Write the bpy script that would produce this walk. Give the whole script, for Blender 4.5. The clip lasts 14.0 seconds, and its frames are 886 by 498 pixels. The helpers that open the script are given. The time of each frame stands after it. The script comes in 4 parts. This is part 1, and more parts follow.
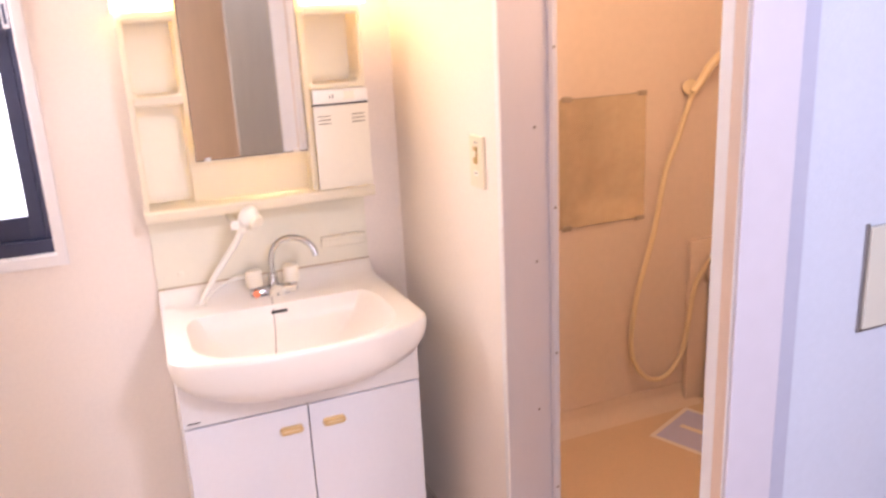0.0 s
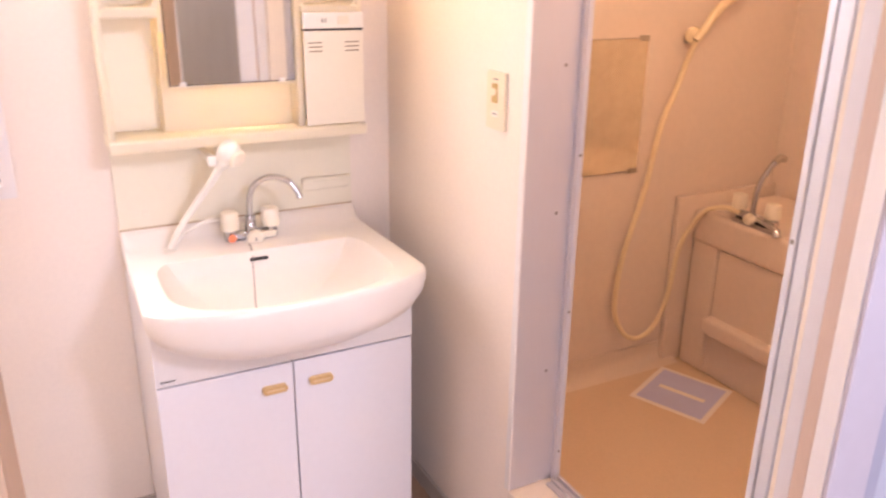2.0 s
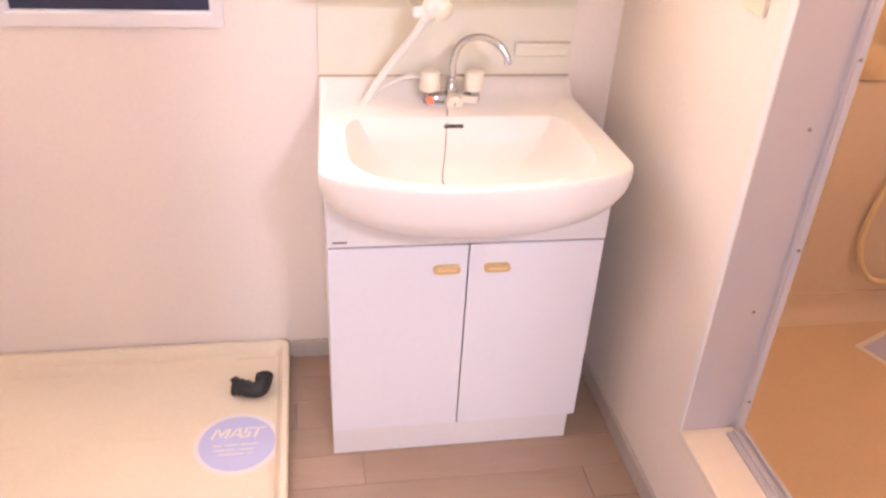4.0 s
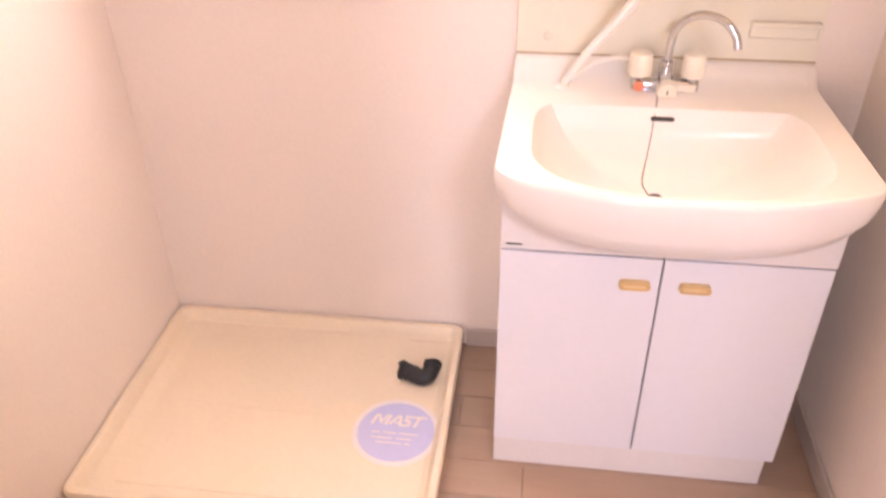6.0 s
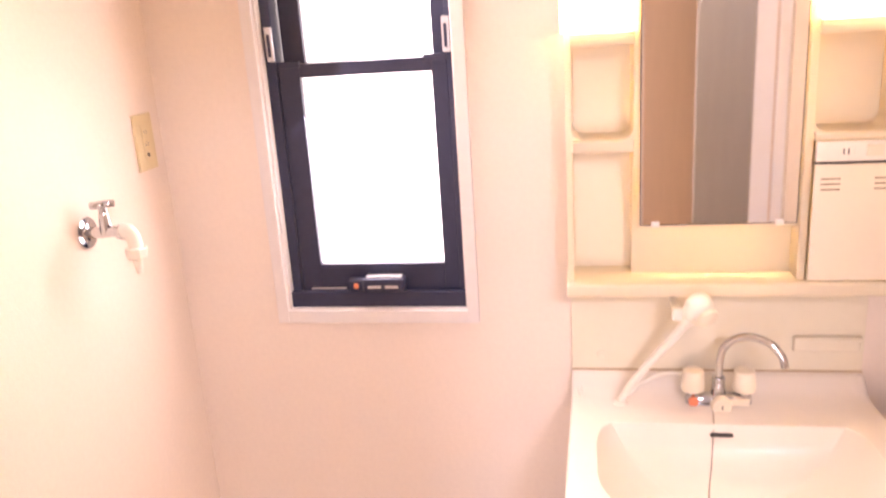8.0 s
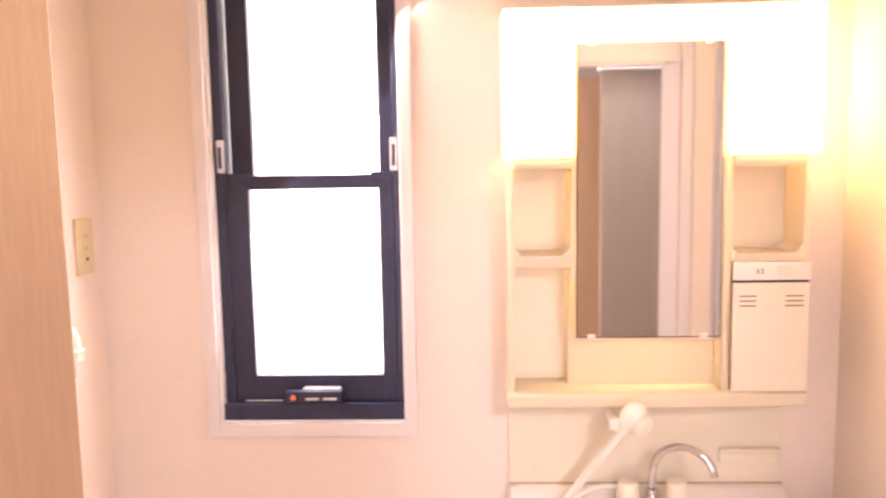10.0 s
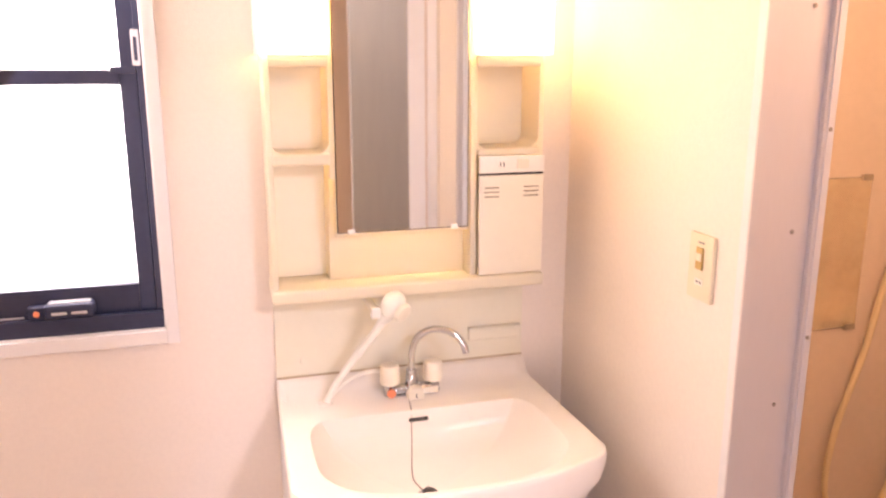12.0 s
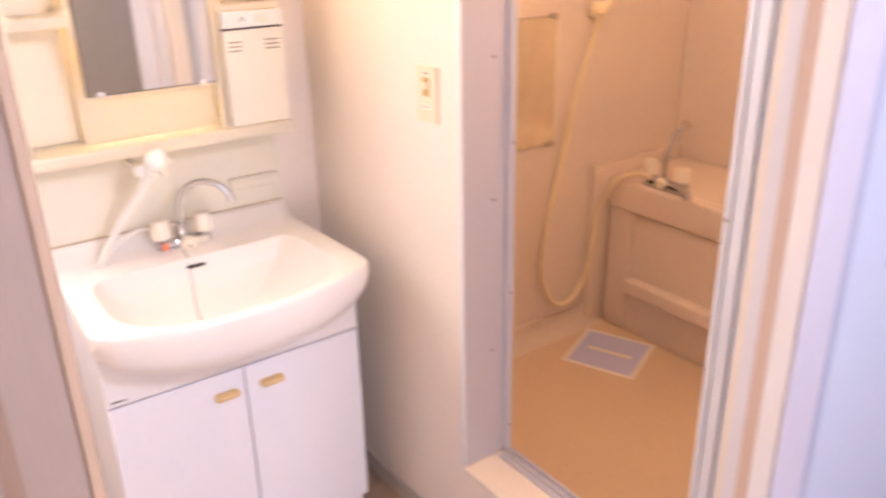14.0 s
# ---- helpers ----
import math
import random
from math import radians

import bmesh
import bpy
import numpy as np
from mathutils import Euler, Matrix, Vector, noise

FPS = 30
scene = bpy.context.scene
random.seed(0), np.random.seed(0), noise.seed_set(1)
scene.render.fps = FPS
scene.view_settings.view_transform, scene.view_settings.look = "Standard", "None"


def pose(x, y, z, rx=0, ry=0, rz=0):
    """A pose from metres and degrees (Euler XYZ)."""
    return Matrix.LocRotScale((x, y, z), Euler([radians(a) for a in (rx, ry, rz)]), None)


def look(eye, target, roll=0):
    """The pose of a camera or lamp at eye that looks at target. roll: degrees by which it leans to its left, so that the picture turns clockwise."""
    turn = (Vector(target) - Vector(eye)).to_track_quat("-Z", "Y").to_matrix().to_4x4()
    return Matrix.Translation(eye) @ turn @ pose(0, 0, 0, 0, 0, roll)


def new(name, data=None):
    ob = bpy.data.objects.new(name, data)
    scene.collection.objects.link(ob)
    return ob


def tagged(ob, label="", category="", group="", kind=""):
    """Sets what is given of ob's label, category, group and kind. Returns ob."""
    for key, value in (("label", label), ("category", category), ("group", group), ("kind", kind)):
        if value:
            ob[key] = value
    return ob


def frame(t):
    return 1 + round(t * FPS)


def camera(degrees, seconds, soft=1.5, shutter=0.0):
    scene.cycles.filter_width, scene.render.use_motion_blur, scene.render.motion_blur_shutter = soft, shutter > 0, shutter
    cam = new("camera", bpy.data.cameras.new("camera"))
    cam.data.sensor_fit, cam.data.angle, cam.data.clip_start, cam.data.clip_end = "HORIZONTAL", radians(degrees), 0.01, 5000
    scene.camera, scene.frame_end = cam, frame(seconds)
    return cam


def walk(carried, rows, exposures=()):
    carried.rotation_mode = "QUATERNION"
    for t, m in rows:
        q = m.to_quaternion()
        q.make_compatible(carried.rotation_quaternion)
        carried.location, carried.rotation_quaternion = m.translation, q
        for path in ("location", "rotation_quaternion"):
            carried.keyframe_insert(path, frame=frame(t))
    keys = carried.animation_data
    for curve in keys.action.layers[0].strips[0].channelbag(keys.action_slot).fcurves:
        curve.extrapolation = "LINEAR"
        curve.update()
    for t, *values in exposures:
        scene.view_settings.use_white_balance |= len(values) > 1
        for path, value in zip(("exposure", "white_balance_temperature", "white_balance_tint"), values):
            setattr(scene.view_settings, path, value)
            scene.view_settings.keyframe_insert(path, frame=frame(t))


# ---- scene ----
cam = camera(58.8, 14.0, soft=2.2, shutter=0.5)
PATH = [
    (0, (-0.689, -2.202, 1.493), (0.029, -0.419, 0.938), -2.9),
    (0.5, (-0.697, -2.171, 1.463), (-0.063, -0.374, 0.856), -2.1),
    (1, (-0.734, -2.075, 1.471), (-0.016, -0.312, 0.857), -0.6),
    (1.5, (-0.79, -1.984, 1.468), (0.171, -0.361, 0.804), -2.3),
    (2, (-0.8, -1.978, 1.446), (0.078, -0.315, 0.765), 0.8),
    (2.5, (-0.783, -1.984, 1.432), (-0.08, -0.253, 0.719), 2.0),
    (2.7, (-0.778, -1.973, 1.432), (-0.128, -0.229, 0.701), 1.7),
    (4.8, (-0.593, -1.706, 1.42), (-0.476, -0.07, 0.275), 2.5),
    (5, (-0.583, -1.686, 1.41), (-0.524, -0.049, 0.262), 1.7),
    (5.5, (-0.586, -1.628, 1.407), (-0.751, -0.011, 0.242), 0.1),
    (6, (-0.593, -1.617, 1.414), (-0.817, 0.021, 0.289), -0.7),
    (6.5, (-0.598, -1.62, 1.461), (-0.93, 0.103, 0.501), -3.4),
    (7, (-0.593, -1.632, 1.511), (-0.894, 0.164, 0.683), -4.1),
    (7.5, (-0.613, -1.644, 1.558), (-0.935, 0.21, 0.882), -4.8),
    (8, (-0.633, -1.644, 1.592), (-0.974, 0.246, 1.033), -3.8),
    (8.2, (-0.634, -1.644, 1.597), (-0.986, 0.256, 1.082), -3.5),
    (10.3, (-0.739, -1.714, 1.551), (-0.677, 0.272, 1.328), -0.6),
    (10.5, (-0.746, -1.712, 1.553), (-0.564, 0.266, 1.32), -0.7),
    (11, (-0.759, -1.739, 1.555), (-0.396, 0.209, 1.28), -0.1),
    (11.5, (-0.766, -1.749, 1.549), (-0.282, 0.153, 1.163), 0.3),
    (12, (-0.752, -1.745, 1.533), (-0.214, 0.125, 1.073), -0.0),
    (12.5, (-0.757, -1.763, 1.521), (-0.209, 0.09, 1.003), -0.2),
    (13, (-0.769, -1.835, 1.497), (-0.176, -0.007, 0.942), -1.2),
    (13.5, (-0.845, -1.908, 1.507), (-0.094, -0.189, 0.812), -2.1),
    (14, (-0.883, -1.944, 1.512), (0.19, -0.438, 0.749), -1.2),
]
walk(cam, [(t, look(eye, target, roll)) for t, eye, target, roll in PATH],
     exposures=[(0, 0.01, 6800, 21), (2.7, 0.07, 6900, 24), (5, 0.10, 6950, 23), (6, 0.09, 7350, 26), (7.5, 0.06, 7900, 30), (10.5, 0.00, 8050, 30), (12.5, -0.01, 7500, 25), (13.3, 0.05, 7150, 25), (14, 0.11, 6750, 20)])

# ---- world and lights ----
world = bpy.data.worlds.new("world")
scene.world = world
world.use_nodes = True
wn = world.node_tree
sky = wn.nodes.new("ShaderNodeTexSky")
sky.sky_type, sky.sun_disc = "NISHITA", False
sky.sun_elevation, sky.sun_rotation = radians(40), radians(150)
wn.links.new(sky.outputs[0], wn.nodes["Background"].inputs[0])
wn.nodes["Background"].inputs[1].default_value = 0.12


def lamp(name, kind, m, energy, color, **kw):
    l = bpy.data.lights.new(name, kind)
    l.energy, l.color = energy, color
    for k, v in kw.items():
        if k == "size":
            l.size = v
        if k == "size_y":
            l.shape = "RECTANGLE"
            l.size_y = v
        if k == "soft":
            l.shadow_soft_size = v
        if k == "angle":
            l.angle = v
    ob = new(name, l)
    ob.matrix_world = m
    return ob


COOL = (0.66, 0.75, 1.0)
lamp("sun", "SUN", look((0, -8, 6), (0, 0, 0)), 2.0, (1, 0.95, 0.88), angle=radians(0.5))
lamp("window_daylight", "AREA", look((-1.09, 0.075, 1.48), (-0.35, -1, 0.80)), 14.5, (0.92, 0.92, 0.98), size=0.34, size_y=0.95)
# Added unseen fill, standing in for daylight that enters from the hall.
lamp("hall_fill_daylight", "AREA", look((-0.75, -3.38, 1.02), (-0.45, -1, 0.85)), 27, (0.80, 0.83, 1.0), size=0.30, size_y=1.4)
# Added cool fill hung above the hall door; the partition has no transom.
lamp("hall_high_fill", "AREA", look((0.06, -2.735, 2.17), (-0.45, -0.3, 0.55)), 42, COOL, size=0.34, size_y=0.28)
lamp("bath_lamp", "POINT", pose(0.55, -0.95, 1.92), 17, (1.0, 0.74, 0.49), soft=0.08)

# ---- materials ----


def mat(name, color, rough=0.5, metal=0.0, grain=None, spread=0.0, stain=None, bump=0.0, bump_scale=200.0, spec=0.5, emit=None,
        strength=0.0, per_object=0.0, coat=0.0, stretch=(1, 1, 1)):
    """Principled surface: colour varied at a large and a fine scale, with fine relief. grain: scale of the fine variation."""
    m = bpy.data.materials.new(name)
    m.use_nodes = True
    nt = m.node_tree
    b = nt.nodes["Principled BSDF"]
    b.inputs["Roughness"].default_value = rough
    b.inputs["Metallic"].default_value = metal
    b.inputs["Specular IOR Level"].default_value = spec
    b.inputs["Coat Weight"].default_value = coat
    b.inputs["Base Color"].default_value = (*color, 1)
    if emit:
        b.inputs["Emission Color"].default_value = (*emit, 1)
        b.inputs["Emission Strength"].default_value = strength
    tc = nt.nodes.new("ShaderNodeTexCoord")
    mp = nt.nodes.new("ShaderNodeMapping")
    mp.inputs["Scale"].default_value = stretch
    nt.links.new(tc.outputs["Object"], mp.inputs["Vector"])
    if spread or per_object:
        n1 = nt.nodes.new("ShaderNodeTexNoise")
        n1.inputs["Scale"].default_value = stain or 3.0
        n1.inputs["Detail"].default_value = 4
        n2 = nt.nodes.new("ShaderNodeTexNoise")
        n2.inputs["Scale"].default_value = grain or 60.0
        n2.inputs["Detail"].default_value = 6
        for n in (n1, n2):
            nt.links.new(mp.outputs[0], n.inputs["Vector"])
        add = nt.nodes.new("ShaderNodeMath")
        add.operation = "ADD"
        nt.links.new(n1.outputs[0], add.inputs[0])
        nt.links.new(n2.outputs[0], add.inputs[1])
        last = add
        if per_object:
            info = nt.nodes.new("ShaderNodeObjectInfo")
            mul = nt.nodes.new("ShaderNodeMath")
            mul.operation = "MULTIPLY_ADD"
            mul.inputs[1].default_value = per_object
            nt.links.new(info.outputs["Random"], mul.inputs[0])
            nt.links.new(add.outputs[0], mul.inputs[2])
            last = mul
        ramp = nt.nodes.new("ShaderNodeMapRange")
        ramp.inputs["From Min"].default_value, ramp.inputs["From Max"].default_value = 0.6, 1.4 + per_object
        ramp.inputs["To Min"].default_value, ramp.inputs["To Max"].default_value = 1 - spread, 1 + spread * 0.4
        nt.links.new(last.outputs[0], ramp.inputs["Value"])
        mix = nt.nodes.new("ShaderNodeVectorMath")
        mix.operation = "SCALE"
        mix.inputs[0].default_value = color
        nt.links.new(ramp.outputs[0], mix.inputs["Scale"])
        nt.links.new(mix.outputs[0], b.inputs["Base Color"])
    if bump:
        n3 = nt.nodes.new("ShaderNodeTexNoise")
        n3.inputs["Scale"].default_value = bump_scale
        n3.inputs["Detail"].default_value = 3
        nt.links.new(mp.outputs[0], n3.inputs["Vector"])
        bp = nt.nodes.new("ShaderNodeBump")
        bp.inputs["Strength"].default_value = bump
        bp.inputs["Distance"].default_value = 0.002
        nt.links.new(n3.outputs[0], bp.inputs["Height"])
        nt.links.new(bp.outputs[0], b.inputs["Normal"])
    return m


M_WALL = mat("wallpaper", (0.84, 0.752, 0.675), 0.75, spread=0.05, grain=90, stain=1.5, bump=0.35, bump_scale=260, spec=0.3)
M_CEIL = mat("ceiling_paper", (0.80, 0.77, 0.73), 0.8, spread=0.04, bump=0.3, bump_scale=200)
M_TRIM = mat("painted_trim", (0.78, 0.75, 0.74), 0.4, spread=0.05, grain=40, bump=0.05, bump_scale=80)
M_TAN = mat("wood_jamb", (0.44, 0.29, 0.185), 0.5, spread=0.15, grain=50, bump=0.1, stretch=(8, 8, 1))
M_BROWN = mat("brown_door", (0.29, 0.20, 0.15), 0.5, spread=0.10, grain=40, bump=0.1, stretch=(10, 10, 1))
M_GREYBROWN = mat("grey_brown_door", (0.50, 0.41, 0.30), 0.4, spread=0.08, grain=40, bump=0.08, stretch=(10, 10, 1))
M_PALETAN = mat("pale_tan_wood", (0.84, 0.58, 0.37), 0.35, spread=0.08, grain=50, stretch=(8, 8, 1))
M_LILAC = mat("cool_white_paint", (0.76, 0.745, 0.79), 0.4, spread=0.04, grain=40, stain=3)
M_BASE = mat("baseboard_vinyl", (0.52, 0.46, 0.41), 0.45, spread=0.08, grain=40)
M_FLOORBASE = mat("floor_joint", (0.12, 0.075, 0.055), 0.7, spread=0.1)
M_PLANK = mat("floor_plank", (0.42, 0.29, 0.21), 0.42, spread=0.16, grain=70, stain=6, per_object=0.5, bump=0.12, bump_scale=60, stretch=(1, 9, 9))
M_CERAMIC = mat("ceramic_glaze", (0.82, 0.775, 0.72), 0.30, spread=0.02, stain=4, coat=0.12)
M_CABINET = mat("white_melamine", (0.78, 0.77, 0.80), 0.28, spread=0.03, grain=60, bump=0.02)
M_KICK = mat("kick_board", (0.76, 0.73, 0.71), 0.35, spread=0.05, grain=60)
M_GAP = mat("dark_gap", (0.05, 0.045, 0.04), 0.8)
M_PLASTIC = mat("cream_plastic", (0.80, 0.73, 0.60), 0.3, spread=0.03, stain=5)
M_CREAM = mat("cream_moulding", (0.89, 0.81, 0.64), 0.35, spread=0.02, stain=4)
M_WHITEPL = mat("white_plastic", (0.82, 0.79, 0.72), 0.3, spread=0.03, stain=8)
M_SPLASH = mat("splash_panel", (0.77, 0.72, 0.59), 0.3, spread=0.03, stain=6)
M_BRASS = mat("handle_gold", (0.78, 0.55, 0.26), 0.35, 0.4, spread=0.08, grain=50)
M_CHROME = mat("chrome", (0.56, 0.57, 0.60), 0.09, 1.0)
M_ALU = mat("anodised_aluminium", (0.57, 0.545, 0.58), 0.38, 0.30, spread=0.03, grain=30, stretch=(6, 6, 1))
M_STILE = mat("bright_aluminium", (0.74, 0.76, 0.84), 0.35, 0.15, spread=0.04, grain=50, stretch=(20, 20, 1))
M_SASH = mat("dark_sash", (0.036, 0.042, 0.085), 0.35, 0.3, spread=0.15, grain=60)
M_RUBBER = mat("black_rubber", (0.018, 0.018, 0.02), 0.45, spread=0.2, grain=80, bump=0.2)
M_PAN = mat("pan_plastic", (0.82, 0.70, 0.53), 0.35, spread=0.06, stain=5, grain=70)
M_BLUE = mat("sticker_blue", (0.53, 0.54, 0.78), 0.4, spread=0.05, stain=20)
M_PALE = mat("sticker_pale", (0.82, 0.76, 0.74), 0.4, spread=0.03)
M_RED = mat("red_mark", (0.85, 0.26, 0.13), 0.4)
M_SCREW = mat("screw_steel", (0.30, 0.27, 0.26), 0.4, 0.8)
M_CLIP = mat("dull_clip", (0.42, 0.34, 0.26), 0.5, 0.2)
M_SWITCH = mat("switch_plate", (0.76, 0.68, 0.52), 0.35, spread=0.03)
M_OUTLET = mat("aged_outlet_plate", (0.70, 0.60, 0.38), 0.4, spread=0.04)
M_BATH = mat("bath_panel", (0.74, 0.62, 0.53), 0.28, spread=0.06, stain=2.5, grain=40, bump=0.03, bump_scale=60)
M_BATHFLOOR = mat("bath_floor", (0.68, 0.51, 0.36), 0.35, spread=0.07, stain=4, grain=120, bump=0.15, bump_scale=300)
M_BATHDARK = mat("bath_counter_shell", (0.74, 0.61, 0.51), 0.3, spread=0.05, stain=4)
M_HOSE = mat("cream_hose", (0.80, 0.66, 0.44), 0.35, spread=0.04)
M_MIRROR = mat("mirror_silver", (0.86, 0.87, 0.87), 0.03, 1.0)
M_BMIRROR = mat("bath_mirror_silver", (0.88, 0.78, 0.60), 0.14, 0.75, spread=0.12, stain=9, grain=40)
M_GLOW = mat("lamp_diffuser", (0.9, 0.88, 0.8), 0.4, emit=(1.0, 0.74, 0.39), strength=14.5)
M_SIDEGLOW = mat("lamp_side_plastic", (0.88, 0.84, 0.74), 0.4, emit=(1.0, 0.64, 0.30), strength=8.0)
M_TUBE = mat("tube_glow", (0.9, 0.88, 0.8), 0.4, emit=(1.0, 0.72, 0.38), strength=170.0)
M_CHAIN = mat("chain_steel", (0.30, 0.25, 0.22), 0.4, 0.6)
M_GREYPL = mat("silver_latch", (0.62, 0.62, 0.66), 0.3, 0.6)


def translucent(name, color, amount, rough=0.35):
    """Thin plastic that lets part of the light through."""
    m = mat(name, color, rough, spread=0.03, stain=5)
    nt = m.node_tree
    tr = nt.nodes.new("ShaderNodeBsdfTranslucent")
    tr.inputs["Color"].default_value = (*color, 1)
    mx = nt.nodes.new("ShaderNodeMixShader")
    mx.inputs[0].default_value = amount
    nt.links.new(nt.nodes["Principled BSDF"].outputs[0], mx.inputs[1])
    nt.links.new(tr.outputs[0], mx.inputs[2])
    nt.links.new(mx.outputs[0], nt.nodes["Material Output"].inputs["Surface"])
    return m


M_CABPL = translucent("cabinet_plastic", (0.92, 0.86, 0.72), 0.42)


def frosted():
    m = bpy.data.materials.new("frosted_glass")
    m.use_nodes = True
    nt = m.node_tree
    b = nt.nodes["Principled BSDF"]
    out = nt.nodes["Material Output"]
    b.inputs["Base Color"].default_value = (0.95, 0.97, 1, 1)
    b.inputs["Roughness"].default_value = 0.45
    tr = nt.nodes.new("ShaderNodeBsdfTranslucent")
    tr.inputs["Color"].default_value = (0.95, 0.97, 1, 1)
    gl = nt.nodes.new("ShaderNodeBsdfTransparent")
    mx = nt.nodes.new("ShaderNodeMixShader")
    mx.inputs[0].default_value = 0.5
    nt.links.new(tr.outputs[0], mx.inputs[1])
    nt.links.new(gl.outputs[0], mx.inputs[2])
    m2 = nt.nodes.new("ShaderNodeMixShader")
    m2.inputs[0].default_value = 0.1
    nt.links.new(mx.outputs[0], m2.inputs[1])
    nt.links.new(b.outputs[0], m2.inputs[2])
    tc = nt.nodes.new("ShaderNodeTexCoord")
    vor = nt.nodes.new("ShaderNodeTexVoronoi")
    vor.inputs["Scale"].default_value = 160
    bp = nt.nodes.new("ShaderNodeBump")
    bp.inputs["Strength"].default_value = 0.4
    nt.links.new(tc.outputs["Object"], vor.inputs["Vector"])
    nt.links.new(vor.outputs["Distance"], bp.inputs["Height"])
    nt.links.new(bp.outputs[0], b.inputs["Normal"])
    nt.links.new(m2.outputs[0], out.inputs["Surface"])
    return m


M_FROST = frosted()
M_SKYCARD = mat("bright_daylight", (0.8, 0.8, 0.8), 1.0, emit=(0.93, 0.96, 1.0), strength=5.0)

# ---- builders ----
from mathutils.bvhtree import BVHTree

ORIGIN = {}


def part(name, bm, material, parent=None, label="", smooth=False, kind=""):
    """Link a bmesh, given in world metres, as one mesh object under a thing or a part."""
    o = Vector(ORIGIN.get(parent, (0, 0, 0)))
    bmesh.ops.translate(bm, verts=bm.verts, vec=-o)
    bmesh.ops.recalc_face_normals(bm, faces=bm.faces)
    me = bpy.data.meshes.new(name)
    bm.to_mesh(me)
    bm.free()
    if smooth:
        me.shade_smooth()
        me.set_sharp_from_angle(angle=radians(38))
    me.materials.append(material)
    ob = new(name, me)
    if parent:
        ob.parent = parent
        ORIGIN[ob] = tuple(o)
    return tagged(ob, label, kind=kind)


def thing(name, at, label, category, group=""):
    """An Empty at the thing's base, that its parts are parented to."""
    ob = new(name)
    ob.empty_display_size = 0.05
    ob.location = at
    ORIGIN[ob] = tuple(at)
    return tagged(ob, label, category, group)


def single(name, bm, material, label, category, group="", smooth=False):
    return tagged(part(name, bm, material, smooth=smooth), label, category, group)


def structure(name, bm, material, label, smooth=False):
    return tagged(part(name, bm, material, smooth=smooth), label, kind="structure")


def boxes(*pairs, bevel=0.0, seg=2):
    bm = bmesh.new()
    for a, b in pairs:
        lo = [min(a[i], b[i]) for i in range(3)]
        hi = [max(a[i], b[i]) for i in range(3)]
        r = bmesh.ops.create_cube(bm, size=1)
        for v in r["verts"]:
            v.co = Vector([(lo[i] + hi[i]) / 2 + v.co[i] * (hi[i] - lo[i]) for i in range(3)])
        if bevel:
            edges = list({e for v in r["verts"] for e in v.link_edges})
            bmesh.ops.bevel(bm, geom=edges, offset=bevel, segments=seg, affect="EDGES", profile=0.6)
    return bm


def rod(a, b, r1, r2=None, seg=20, bevel=0.0, bm=None):
    """A round bar from a to b, closed, with its ends rounded by bevel."""
    bm = bm or bmesh.new()
    a, b = Vector(a), Vector(b)
    r2 = r1 if r2 is None else r2
    ax = (b - a).normalized()
    u = ax.orthogonal().normalized()
    w = ax.cross(u)
    L = (b - a).length
    e = min(bevel, L / 2.1)
    prof = [(0, r1 - e), (e * 0.3, r1 - e * 0.3), (e, r1), (L - e, r2), (L - e * 0.3, r2 - e * 0.3), (L, r2 - e)] if e else [(0, r1), (L, r2)]
    rings = []
    for d, r in prof:
        rings.append([bm.verts.new(a + ax * d + (u * math.cos(k / seg * math.tau) + w * math.sin(k / seg * math.tau)) * r) for k in range(seg)])
    for p, q in zip(rings, rings[1:]):
        for k in range(seg):
            bm.faces.new((p[k], p[(k + 1) % seg], q[(k + 1) % seg], q[k]))
    bm.faces.new(rings[0][::-1])
    bm.faces.new(rings[-1])
    return bm


def smooth_line(points, n=6):
    p = [Vector(q) for q in points]
    p = [p[0] * 2 - p[1]] + p + [p[-1] * 2 - p[-2]]
    out = []
    for i in range(1, len(p) - 2):
        for k in range(n):
            t = k / n
            out.append(0.5 * (2 * p[i] + (p[i + 1] - p[i - 1]) * t + (2 * p[i - 1] - 5 * p[i] + 4 * p[i + 1] - p[i + 2]) * t * t
                              + (3 * p[i] - p[i - 1] - 3 * p[i + 1] + p[i + 2]) * t ** 3))
    return out + [p[-2]]


def tube(points, radius, n=6, seg=12, radius_end=None, bm=None):
    """A round tube along a smooth line through the points."""
    bm = bm or bmesh.new()
    line = smooth_line(points, n)
    up = (line[1] - line[0]).orthogonal().normalized()
    rings = []
    for i, c in enumerate(line):
        d = (line[min(i + 1, len(line) - 1)] - line[max(i - 1, 0)]).normalized()
        up = (up - d * up.dot(d)).normalized()
        side = d.cross(up)
        r = radius + ((radius_end or radius) - radius) * i / (len(line) - 1)
        rings.append([bm.verts.new(c + (up * math.cos(k / seg * math.tau) + side * math.sin(k / seg * math.tau)) * r) for k in range(seg)])
    for p, q in zip(rings, rings[1:]):
        for k in range(seg):
            bm.faces.new((p[k], p[(k + 1) % seg], q[(k + 1) % seg], q[k]))
    bm.faces.new(rings[0][::-1])
    bm.faces.new(rings[-1])
    return bm


def loft(rings, cap_first=True, cap_last=True):
    """Join closed rings of equal length into one skin."""
    bm = bmesh.new()
    vs = [[bm.verts.new(p) for p in r] for r in rings]
    n = len(vs[0])
    for p, q in zip(vs, vs[1:]):
        for k in range(n):
            bm.faces.new((p[k], p[(k + 1) % n], q[(k + 1) % n], q[k]))
    if cap_first:
        bm.faces.new(vs[0][::-1])
    if cap_last:
        bm.faces.new(vs[-1])
    return bm


